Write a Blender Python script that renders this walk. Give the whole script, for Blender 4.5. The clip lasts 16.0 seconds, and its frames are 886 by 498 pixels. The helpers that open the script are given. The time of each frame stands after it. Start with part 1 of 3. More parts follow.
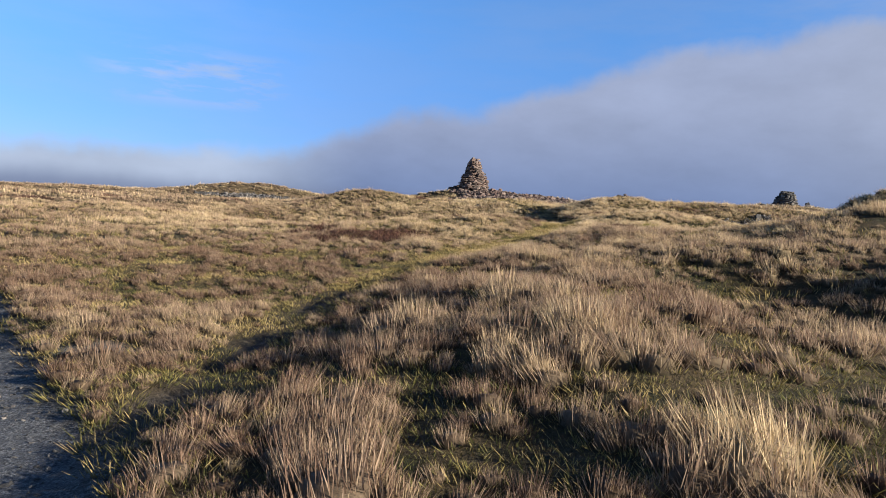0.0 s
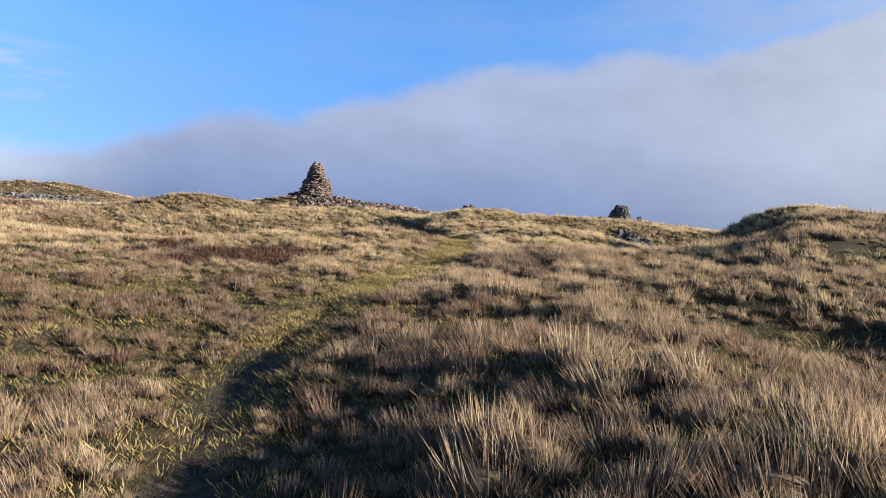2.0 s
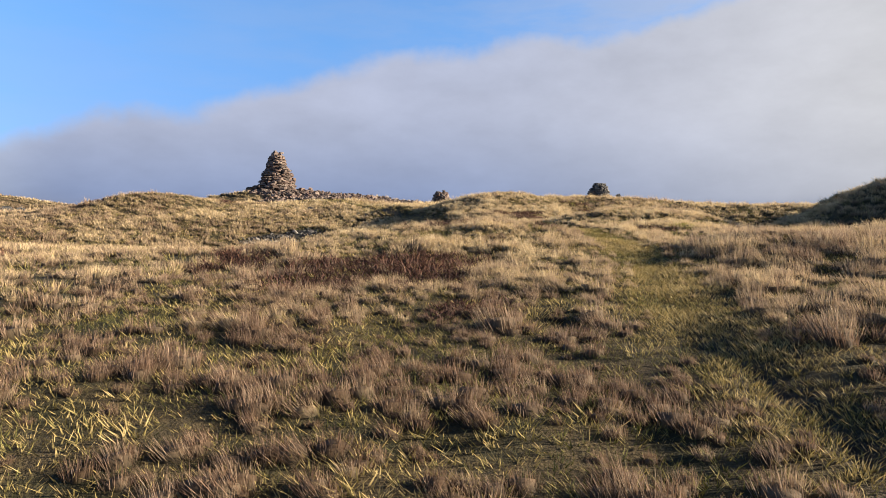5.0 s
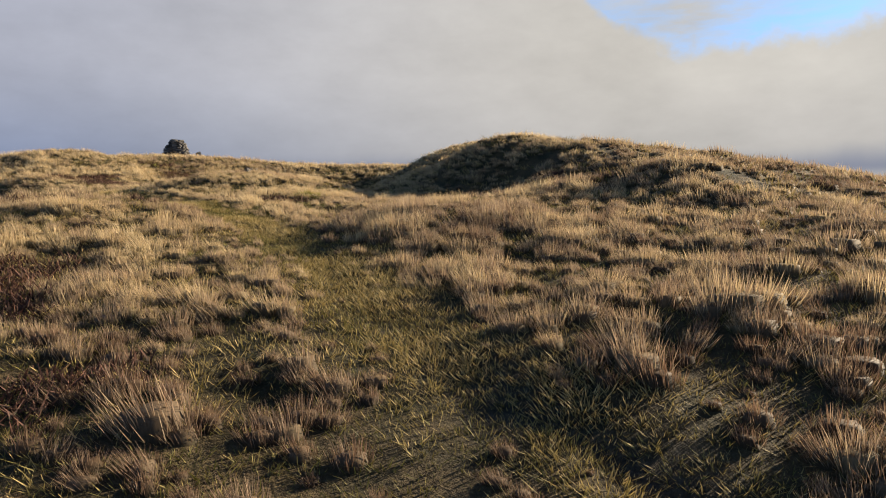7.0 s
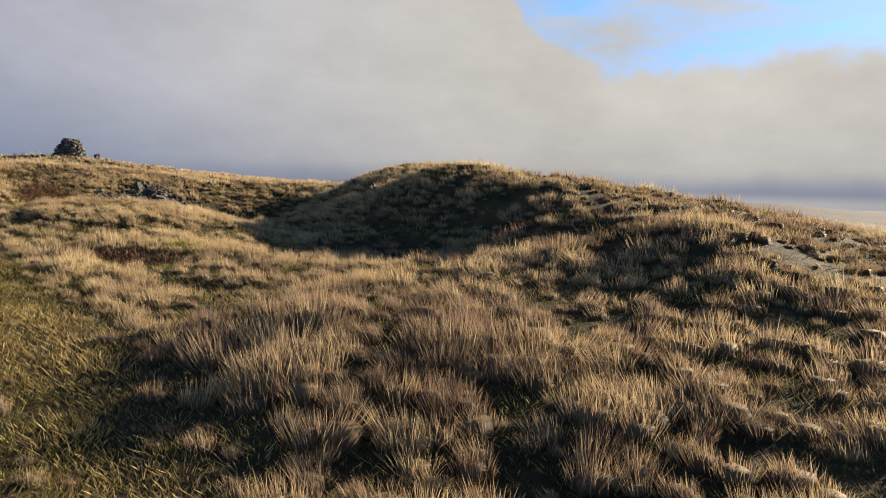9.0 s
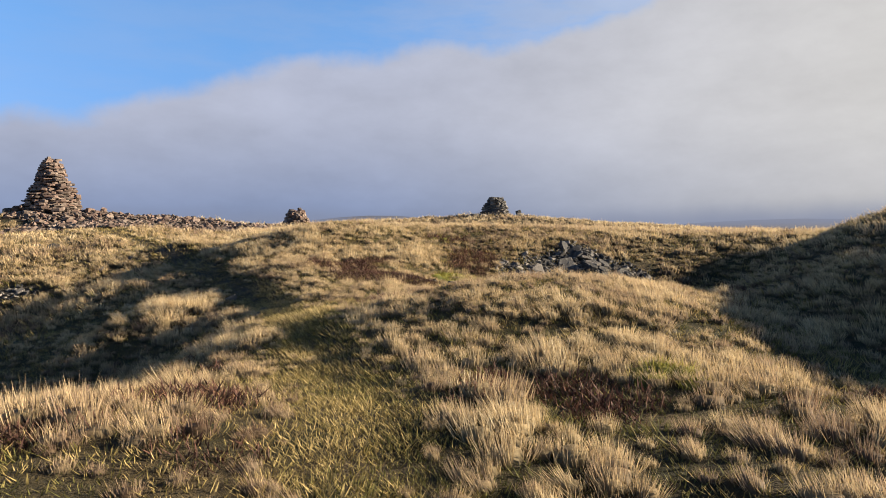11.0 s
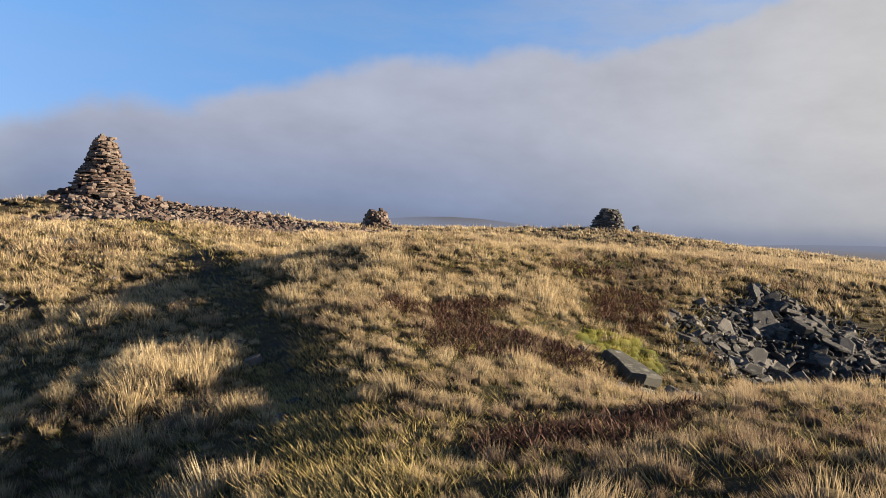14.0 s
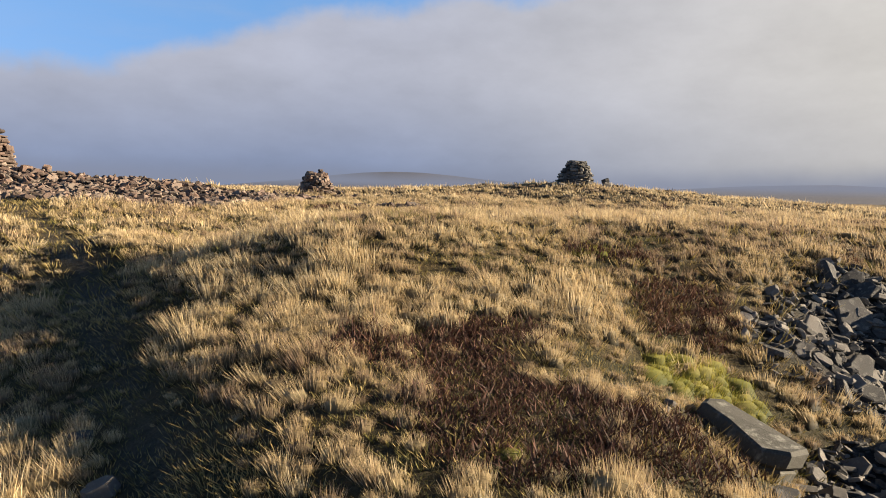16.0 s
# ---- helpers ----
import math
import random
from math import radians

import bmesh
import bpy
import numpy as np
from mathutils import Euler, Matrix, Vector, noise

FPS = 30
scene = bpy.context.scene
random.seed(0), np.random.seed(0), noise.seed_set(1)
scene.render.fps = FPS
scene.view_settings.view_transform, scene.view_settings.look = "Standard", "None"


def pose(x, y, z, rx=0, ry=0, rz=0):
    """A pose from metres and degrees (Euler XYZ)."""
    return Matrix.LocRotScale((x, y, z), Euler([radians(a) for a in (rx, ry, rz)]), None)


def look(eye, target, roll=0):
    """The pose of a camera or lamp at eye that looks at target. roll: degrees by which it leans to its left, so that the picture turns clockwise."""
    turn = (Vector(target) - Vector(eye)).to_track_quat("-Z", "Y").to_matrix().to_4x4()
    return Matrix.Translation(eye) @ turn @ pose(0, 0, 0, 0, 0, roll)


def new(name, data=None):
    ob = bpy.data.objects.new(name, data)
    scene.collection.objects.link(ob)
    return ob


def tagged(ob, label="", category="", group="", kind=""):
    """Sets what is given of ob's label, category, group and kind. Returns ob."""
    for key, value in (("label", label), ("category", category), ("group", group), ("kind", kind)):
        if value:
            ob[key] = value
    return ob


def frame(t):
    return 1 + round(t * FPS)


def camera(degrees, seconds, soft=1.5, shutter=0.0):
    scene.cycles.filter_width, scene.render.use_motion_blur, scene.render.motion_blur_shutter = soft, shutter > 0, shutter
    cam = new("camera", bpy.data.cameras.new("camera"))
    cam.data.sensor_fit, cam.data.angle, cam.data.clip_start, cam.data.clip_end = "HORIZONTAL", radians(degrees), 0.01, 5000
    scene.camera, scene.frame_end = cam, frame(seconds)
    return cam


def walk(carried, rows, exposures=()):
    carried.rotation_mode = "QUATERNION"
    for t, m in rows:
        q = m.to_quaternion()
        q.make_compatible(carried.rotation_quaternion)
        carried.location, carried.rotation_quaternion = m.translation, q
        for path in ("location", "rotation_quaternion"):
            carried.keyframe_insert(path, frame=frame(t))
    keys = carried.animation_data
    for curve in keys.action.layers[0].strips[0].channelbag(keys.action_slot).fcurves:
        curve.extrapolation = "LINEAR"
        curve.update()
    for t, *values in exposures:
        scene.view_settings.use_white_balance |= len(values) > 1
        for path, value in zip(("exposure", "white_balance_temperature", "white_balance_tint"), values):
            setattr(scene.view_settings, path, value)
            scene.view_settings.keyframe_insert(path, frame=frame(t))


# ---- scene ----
cam = camera(65.9, 16.0, 0.95)

PATH = [
    (0, (1.183, -0.257, 1.603), (1.168, 1.741, 1.521), 3.2),
    (0.5, (0.727, 0.436, 1.619), (0.911, 2.425, 1.519), 3.5),
    (1, (0.344, 1.128, 1.652), (0.693, 3.097, 1.617), 3.8),
    (1.5, (-0.005, 1.865, 1.673), (0.451, 3.812, 1.661), 3.7),
    (2, (-0.295, 2.585, 1.691), (0.214, 4.519, 1.662), 3.8),
    (2.5, (-0.627, 3.321, 1.664), (-0.168, 5.267, 1.616), 3.6),
    (3, (-0.985, 4.029, 1.692), (-0.576, 5.986, 1.62), 3.3),
    (3.5, (-1.466, 4.774, 1.677), (-1.045, 6.728, 1.594), 2.8),
    (3.7, (-1.67, 5.056, 1.63), (-1.24, 7.008, 1.556), 2.5),
    (5.8, (-3.358, 7.995, 1.711), (-2.153, 9.59, 1.641), -0.7),
    (6, (-3.312, 8.181, 1.731), (-1.97, 9.661, 1.638), -0.9),
    (6.5, (-2.808, 8.78, 1.797), (-1.199, 9.951, 1.599), -1.2),
    (7, (-2.237, 9.275, 1.895), (-0.57, 10.365, 1.712), -0.6),
    (7.5, (-1.48, 9.688, 2.023), (0.233, 10.705, 1.839), -0.2),
    (8, (-0.809, 10.156, 2.231), (0.927, 11.132, 2.052), 0.0),
    (8.5, (-0.108, 10.621, 2.336), (1.647, 11.572, 2.211), 1.7),
    (9, (0.548, 11.123, 2.474), (2.32, 12.038, 2.319), 1.9),
    (9.5, (1.141, 11.802, 2.526), (2.729, 13.004, 2.34), 2.0),
    (10, (1.574, 12.675, 2.681), (2.906, 14.162, 2.553), 0.7),
    (10.2, (1.813, 12.946, 2.644), (3.06, 14.505, 2.527), -0.2),
    (12.3, (3.397, 16.474, 3.053), (4.158, 18.324, 3.08), 3.2),
    (12.5, (3.496, 16.774, 3.096), (4.243, 18.63, 3.116), 3.2),
    (13, (3.671, 17.507, 3.176), (4.443, 19.352, 3.196), 3.4),
    (13.5, (4.0, 18.22, 3.131), (4.838, 20.036, 3.148), 4.0),
    (14, (4.224, 18.912, 3.084), (5.007, 20.752, 3.047), 3.3),
    (14.5, (4.52, 19.728, 3.199), (5.233, 21.591, 3.047), 1.6),
    (15, (4.72, 20.556, 3.266), (5.416, 22.417, 3.037), -0.2),
    (15.5, (5.058, 21.261, 3.294), (5.911, 23.056, 3.067), 0.6),
    (16, (5.18, 22.09, 3.351), (6.116, 23.849, 3.187), 1.1),
]
walk(cam, [(t, look(*r)) for t, *r in PATH], [(0, 1.42, 5800, 10), (0.5, 1.8, 5900, 9), (1.0, 1.72, 5800, 9), (1.5, 1.66, 5800, 9), (3.5, 1.76, 6000, 9), (5.8, 1.72, 6800, 10), (6.5, 1.56, 7000, 9), (9, 1.52, 7000, 9), (9.5, 1.48, 6900, 9), (10.0, 1.72, 6800, 9), (12.5, 1.56, 6600, 10), (13, 1.54, 6600, 10), (14, 1.56, 6700, 9), (15, 1.64, 6900, 8), (15.5, 1.98, 7200, 9), (16, 1.66, 7000, 9)])

# ---- world, sun ----
SUN_AZIMUTH, SUN_HEIGHT = radians(112), radians(15.5)


def build_world():
    world = bpy.data.worlds.new("moor_sky")
    scene.world = world
    world.use_nodes = True
    nt = world.node_tree
    nt.nodes.clear()
    N = Nodes(nt)
    sky = nt.nodes.new("ShaderNodeTexSky")
    sky.sky_type, sky.sun_disc = "NISHITA", False
    sky.sun_elevation, sky.sun_rotation = SUN_HEIGHT, SUN_AZIMUTH
    sky.altitude, sky.air_density, sky.dust_density, sky.ozone_density = 500, 1.0, 0.2, 2.0
    where = nt.nodes.new("ShaderNodeTexCoord").outputs["Generated"]
    sep = N.node("ShaderNodeSeparateXYZ", where)
    azimuth = N.math("MULTIPLY", N.math("ARCTAN2", sep.outputs[0], sep.outputs[1]), 180 / math.pi)
    height = N.math("MULTIPLY", N.math("ARCSINE", sep.outputs[2]), 180 / math.pi)
    turn = N.math("MULTIPLY_ADD", azimuth, 1 / 360, 0.5)
    # upper rim of the cloud bank, in degrees of height by compass bearing
    rim = N.ramp(turn, [((a + 180) / 360, (e / 30,) * 3) for a, e in (
        (-180, 6), (-60, 3), (-25, 4.6), (-12, 5.6), (-6, 8.2), (-2, 9.3), (2, 8.9), (6, 10.4), (12, 12.8), (18, 14.2),
        (27, 15.6), (33, 15.7), (42, 17.5), (52, 20), (65, 19), (71, 13), (76, 10.8), (90, 11.5), (130, 11), (180, 6))])
    rim = N.math("MULTIPLY", rim, 30)
    puff = N.noise(where, 9, 5, 0.55)
    fine = N.noise(where, 34, 4, 0.6)
    ragged = N.math("ADD", N.math("MULTIPLY", N.math("SUBTRACT", puff, 0.5), 3.2), N.math("MULTIPLY", N.math("SUBTRACT", fine, 0.5), 1.0))
    ragged = N.math("MULTIPLY", ragged, N.math("MULTIPLY_ADD", N.smooth(azimuth, 45, 70), 0.7, 1.0))
    inside = N.math("ADD", N.math("SUBTRACT", rim, height), ragged)
    bank = N.smooth(inside, -0.7, 1.5)
    # thin high veil, thicker towards the sun
    squash = N.vmath("MULTIPLY", where, (1, 1, 4.5))
    veil = N.noise(squash, 3.2, 6, 0.6)
    much = N.ramp(turn, [((a + 180) / 360, (v,) * 3) for a, v in ((-180, .25), (-40, .12), (0, .12), (20, .2), (40, .62), (60, .8), (68, .72), (76, .98), (84, .8), (100, .5), (140, .5), (180, .25))])
    veil = N.math("MULTIPLY", N.smooth(veil, 0.34, 0.66), N.math("MULTIPLY", much, N.math("SUBTRACT", 1, N.smooth(height, 20, 34))))
    wisp = N.math("MULTIPLY", N.math("MULTIPLY", N.smooth(azimuth, -30, -24), N.math("SUBTRACT", 1, N.smooth(azimuth, -17, -11))), N.math("MULTIPLY", N.smooth(height, 7, 9), N.math("SUBTRACT", 1, N.smooth(height, 10.5, 13))))
    wisp = N.math("MULTIPLY", wisp, N.math("MULTIPLY", N.smooth(N.noise(N.vmath("MULTIPLY", where, (1, 1, 5)), 7, 5, 0.6), 0.42, 0.62), 0.6))
    cover = N.math("MAXIMUM", N.math("MAXIMUM", bank, veil), wisp)
    low = N.smooth(height, -1.0, 11.0)
    sunward = N.smooth(azimuth, 18, 74)
    shade = N.mix(sunward, N.mix(low, (2.2, 2.95, 5.0), (4.9, 5.35, 6.9)), N.mix(low, (6.1, 6.1, 6.3), (7.3, 7.2, 7.1)))
    thin = N.math("SUBTRACT", 1, N.smooth(azimuth, -20, -6))
    shade = N.mix(N.math("MULTIPLY", thin, 0.8), shade, (7.4, 8.0, 9.0))
    billow = N.math("MULTIPLY_ADD", N.noise(N.vmath("MULTIPLY", where, (1, 1, 2.2)), 5, 6, 0.6), 0.5, 0.76)
    shade = N.mix(1.0, shade, billow, "MULTIPLY")
    blue = N.mix(1.0, sky.outputs[0], N.mix(N.smooth(height, 2, 20), (0.95, 1.2, 2.0), (1.5, 2.12, 2.8)), "MULTIPLY")
    blue = N.mix(N.smooth(height, 22, 38), blue, N.mix(1.0, sky.outputs[0], (0.4, 0.52, 0.7), "MULTIPLY"))
    out = N.node("ShaderNodeBackground", N.mix(cover, blue, shade))
    out.inputs["Strength"].default_value = 0.0285
    nt.links.new(out.outputs[0], nt.nodes.new("ShaderNodeOutputWorld").inputs[0])


class Nodes:
    """Short hand for building node trees."""

    def __init__(self, tree):
        self.tree = tree

    def put(self, value, socket):
        if isinstance(value, bpy.types.NodeSocket):
            self.tree.links.new(value, socket)
        elif isinstance(value, bpy.types.Node):
            self.tree.links.new(value.outputs[0], socket)
        elif isinstance(value, (int, float)):
            socket.default_value = (value,) * len(socket.default_value) if hasattr(socket.default_value, "__len__") else value
        else:
            value = tuple(value)
            socket.default_value = value + (1,) * (len(socket.default_value) - len(value))

    def node(self, kind, *inputs):
        n = self.tree.nodes.new(kind)
        for i, value in enumerate(inputs):
            if value is not None:
                self.put(value, n.inputs[i])
        return n

    def math(self, op, *inputs):
        n = self.tree.nodes.new("ShaderNodeMath")
        n.operation = op
        for i, value in enumerate(inputs):
            self.put(value, n.inputs[i])
        return n.outputs[0]

    def vmath(self, op, *inputs):
        n = self.tree.nodes.new("ShaderNodeVectorMath")
        n.operation = op
        for i, value in enumerate(inputs):
            self.put(value, n.inputs[i])
        return n.outputs[0]

    def smooth(self, value, lo, hi):
        n = self.tree.nodes.new("ShaderNodeMapRange")
        n.interpolation_type = "SMOOTHSTEP"
        self.put(value, n.inputs[0])
        n.inputs[1].default_value, n.inputs[2].default_value = lo, hi
        return n.outputs[0]

    def noise(self, vector, scale, detail=4, rough=0.5):
        n = self.tree.nodes.new("ShaderNodeTexNoise")
        if vector is not None:
            self.put(vector, n.inputs["Vector"])
        n.inputs["Scale"].default_value, n.inputs["Detail"].default_value, n.inputs["Roughness"].default_value = scale, detail, rough
        return n.outputs[0]

    def ramp(self, value, stops):
        n = self.tree.nodes.new("ShaderNodeValToRGB")
        self.put(value, n.inputs[0])
        el = n.color_ramp.elements
        while len(el) < len(stops):
            el.new(0.5)
        for e, (p, c) in zip(el, stops):
            e.position = p
        for e, (p, c) in zip(el, stops):
            e.position, e.color = p, (*c, 1)
        return n.outputs[0]

    def mix(self, factor, a, b, blend="MIX"):
        n = self.tree.nodes.new("ShaderNodeMix")
        n.data_type, n.blend_type = "RGBA", blend
        self.put(factor, n.inputs[0])
        self.put(a, n.inputs[6])
        self.put(b, n.inputs[7])
        return n.outputs[2]


build_world()
sun = new("sun", bpy.data.lights.new("sun", "SUN"))
sun.data.energy, sun.data.angle, sun.data.color = 5.0, radians(0.53), (1.0, 0.85, 0.66)
toward = Vector((math.sin(SUN_AZIMUTH) * math.cos(SUN_HEIGHT), math.cos(SUN_AZIMUTH) * math.cos(SUN_HEIGHT), math.sin(SUN_HEIGHT)))
sun.matrix_world = look(toward * 60, (0, 0, 0))


# ---- materials ----
def material(name, rough=0.9):
    m = bpy.data.materials.new(name)
    m.use_nodes = True
    N = Nodes(m.node_tree)
    bsdf = m.node_tree.nodes["Principled BSDF"]
    bsdf.inputs["Roughness"].default_value = rough
    bsdf.inputs["Specular IOR Level"].default_value = 0.25
    return m, N, bsdf


def attribute(N, name):
    n = N.tree.nodes.new("ShaderNodeAttribute")
    n.attribute_name = name
    return n.outputs["Fac"]


def bump(N, bsdf, height, strength, distance):
    n = N.tree.nodes.new("ShaderNodeBump")
    n.inputs["Strength"].default_value, n.inputs["Distance"].default_value = strength, distance
    N.put(height, n.inputs["Height"])
    N.tree.links.new(n.outputs[0], bsdf.inputs["Normal"])


def ground_material():
    m, N, bsdf = material("moor_turf", 0.95)
    where = N.tree.nodes.new("ShaderNodeTexCoord").outputs["Object"]
    broad, patch, grain = N.noise(where, 0.35, 4, 0.6), N.noise(where, 1.9, 5, 0.65), N.noise(where, 14, 4, 0.7)
    turf = N.ramp(broad, [(0.3, (0.045, 0.038, 0.016)), (0.45, (0.078, 0.057, 0.027)), (0.6, (0.105, 0.076, 0.036)), (0.75, (0.07, 0.042, 0.023))])
    turf = N.mix(N.smooth(patch, 0.35, 0.62), (0.032, 0.031, 0.012), turf)
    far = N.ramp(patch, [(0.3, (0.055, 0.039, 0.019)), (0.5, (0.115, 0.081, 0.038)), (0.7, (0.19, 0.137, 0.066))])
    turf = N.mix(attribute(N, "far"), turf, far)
    # distant moor: cloud shadow painted in as a darker ground colour
    turf = N.mix(attribute(N, "heath_or_shade"), turf, N.mix(N.noise(where, 0.02, 4, 0.6), (0.035, 0.028, 0.02), (0.1, 0.075, 0.04)))
    peat = N.mix(grain, (0.03, 0.025, 0.02), (0.12, 0.1, 0.078))
    gravel = N.ramp(N.noise(where, 55, 3, 0.7), [(0.3, (0.03, 0.032, 0.036)), (0.5, (0.11, 0.115, 0.12)), (0.7, (0.26, 0.265, 0.27))])
    rubble = N.mix(grain, (0.014, 0.013, 0.012), (0.055, 0.05, 0.045))
    colour = N.mix(attribute(N, "peat"), turf, peat)
    colour = N.mix(attribute(N, "gravel"), colour, gravel)
    colour = N.mix(attribute(N, "rubble"), colour, rubble)
    fibre = N.noise(where, 70, 3, 0.75)
    colour = N.mix(1.0, colour, N.math("MULTIPLY", N.math("MULTIPLY_ADD", grain, 1.4, 0.3), N.math("MULTIPLY_ADD", fibre, 1.4, 0.3)), "MULTIPLY")
    N.put(colour, bsdf.inputs["Base Color"])
    bump(N, bsdf, N.math("ADD", N.math("MULTIPLY", fibre, 0.4), N.math("ADD", grain, patch)), 1.0, 0.06)
    return m


def blade_material(name, stops, root, sheen=0.12):
    """Dry or green blades: a tuft's own tone, a blade's own tone, and a darker root, deepened to hold the shade between
    tufts.
    """
    m, N, bsdf = material(name, 0.75)
    tone = N.math("ADD", N.math("MULTIPLY", attribute(N, "tuft"), 0.62), N.math("MULTIPLY", N.node("ShaderNodeNewGeometry").outputs["Random Per Island"], 0.38))
    colour = N.ramp(tone, stops)
    # root tone also carries painted gap shade, fading out up the blade
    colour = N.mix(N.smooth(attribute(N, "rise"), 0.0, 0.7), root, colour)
    where = N.tree.nodes.new("ShaderNodeTexCoord").outputs["Object"]
    streak = N.noise(N.vmath("MULTIPLY", where, (1, 1, 0.3)), 55, 3, 0.7)
    colour = N.mix(1.0, colour, N.math("MULTIPLY_ADD", streak, 1.1, 0.45), "MULTIPLY")
    N.put(colour, bsdf.inputs["Base Color"])
    through_leaf = N.node("ShaderNodeBsdfTranslucent", colour)
    both = N.node("ShaderNodeMixShader", sheen, bsdf, through_leaf)
    N.tree.links.new(both.outputs[0], N.tree.nodes["Material Output"].inputs[0])
    return m


def stone_material(name, tones, lichen=0.35):
    m, N, bsdf = material(name, 0.85)
    where = N.tree.nodes.new("ShaderNodeTexCoord").outputs["Object"]
    info = N.node("ShaderNodeObjectInfo")
    pick = N.math("FRACT", N.math("ADD", info.outputs["Random"], N.node("ShaderNodeNewGeometry").outputs["Random Per Island"]))
    colour = N.ramp(pick, tones)
    blotch, grain = N.noise(where, 7, 5, 0.65), N.noise(where, 60, 3, 0.6)
    colour = N.mix(N.math("MULTIPLY", N.smooth(blotch, 0.52, 0.7), lichen), colour, (0.36, 0.35, 0.3))
    colour = N.mix(1.0, colour, N.math("MULTIPLY_ADD", grain, 0.8, 0.6), "MULTIPLY")
    N.put(colour, bsdf.inputs["Base Color"])
    bump(N, bsdf, N.math("ADD", blotch, grain), 0.5, 0.02)
    return m


TURF = ground_material()
# colour after each ramp: the root, with shade between tufts painted in
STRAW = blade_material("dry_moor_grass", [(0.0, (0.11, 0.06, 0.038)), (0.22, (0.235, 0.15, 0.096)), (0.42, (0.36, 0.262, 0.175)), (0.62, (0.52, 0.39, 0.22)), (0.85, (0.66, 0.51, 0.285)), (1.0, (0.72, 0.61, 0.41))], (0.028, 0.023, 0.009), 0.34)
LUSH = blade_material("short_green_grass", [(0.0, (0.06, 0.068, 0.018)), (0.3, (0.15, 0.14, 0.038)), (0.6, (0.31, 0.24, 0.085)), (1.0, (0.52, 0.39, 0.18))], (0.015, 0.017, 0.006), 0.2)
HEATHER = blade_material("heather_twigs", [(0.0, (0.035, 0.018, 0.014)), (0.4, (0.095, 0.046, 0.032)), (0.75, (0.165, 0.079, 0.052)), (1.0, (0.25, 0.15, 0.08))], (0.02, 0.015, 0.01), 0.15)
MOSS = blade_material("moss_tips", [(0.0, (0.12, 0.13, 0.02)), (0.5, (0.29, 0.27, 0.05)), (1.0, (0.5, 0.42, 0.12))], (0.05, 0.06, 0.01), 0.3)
SANDSTONE = stone_material("gritstone", [(0.0, (0.045, 0.034, 0.029)), (0.3, (0.1, 0.07, 0.056)), (0.55, (0.16, 0.105, 0.083)), (0.8, (0.13, 0.105, 0.088)), (1.0, (0.25, 0.185, 0.145))])
SLATE = stone_material("dark_slate", [(0.0, (0.03, 0.029, 0.028)), (0.4, (0.06, 0.058, 0.056)), (0.7, (0.115, 0.105, 0.095)), (1.0, (0.2, 0.18, 0.155))], 0.28)
SLAB = stone_material("lichened_slab", [(0.0, (0.07, 0.067, 0.057)), (1.0, (0.1, 0.095, 0.08))], 0.5)
CORE = stone_material("rubble_core", [(0.0, (0.03, 0.026, 0.022)), (1.0, (0.07, 0.06, 0.05))], 0.1)


# ---- the lie of the land ----
# each landform: centre x, y, half widths along its axes, turn in degrees, height
BASE = (0.215, 0.0499, 0.0915)
NEAR_FORMS = [
    (10.0, 10.5, 3.0, 3.0, 0, 0.04),
    (2.3, 5.7, 1.8, 2.7, -10, 0.36),
    (5.2, 6.8, 1.8, 1.8, 0, -0.33),
    (-6.0, 6.0, 3.0, 4.0, 0, -0.31),
    (14.0, 10.0, 5.0, 5.0, 0, 0.73),
    (-0.8, 7.0, 5.0, 5.0, 0, -0.34),
    (5.8, 8.7, 1.3, 1.3, 0, 0.37),
    (2.5, 10.4, 3.2, 3.2, 0, 0.28),
    (8.6, 11.6, 0.9, 0.9, 0, 0.23),
    (5.3, 8.4, 1.4, 0.9, 0, -0.36),
    (7.1, 7.5, 0.9, 0.8, 0, 0.28),
    (14.0, 9.2, 4.5, 3.0, 0, -0.38)]
HEAP_FORMS = [
    (11.5, 13.5, 2.6, 4.0, -30, 0.32),
    (13.5, 17.5, 2.6, 3.5, -40, 0.97),
    (17.0, 21.5, 3.5, 3.0, -40, 0.70),
    (7.0, 13.0, 2.2, 3.0, 0, 0.2),
    (8.6, 16.2, 1.5, 2.0, 0, -0.24),
    (7.0, 21.0, 3.0, 2.5, 0, 0.29),
    (-6.0, 20.0, 5.0, 6.0, 0, -0.37),
    (2.0, 17.0, 3.0, 4.0, 0, 0.36),
    (4.6, 19.5, 2.0, 2.5, 0, -0.17),
    (19.6, 21.3, 3.2, 3.2, 0, 0.67),
    (0.0, 21.0, 2.0, 2.0, 0, -0.37),
    (9.2, 15.2, 2.0, 2.0, 0, 0.14),
    (13.6, 20.6, 5.0, 5.0, 0, -0.51),
    (2.4, 13.9, 5.0, 5.0, 0, -0.54),
    (4.7, 13.8, 1.3, 1.3, 0, 0.20),
    (9.2, 15.4, 0.9, 0.9, 0, -0.19),
    (20.0, 18.0, 0.9, 0.9, 0, -0.21),
    (10.3, 18.4, 1.5, 3.2, -35, -0.55),
    (11.8, 17.6, 1.2, 1.2, 0, 0.18),
    (12.0, 13.2, 1.2, 1.2, 0, -0.07)]
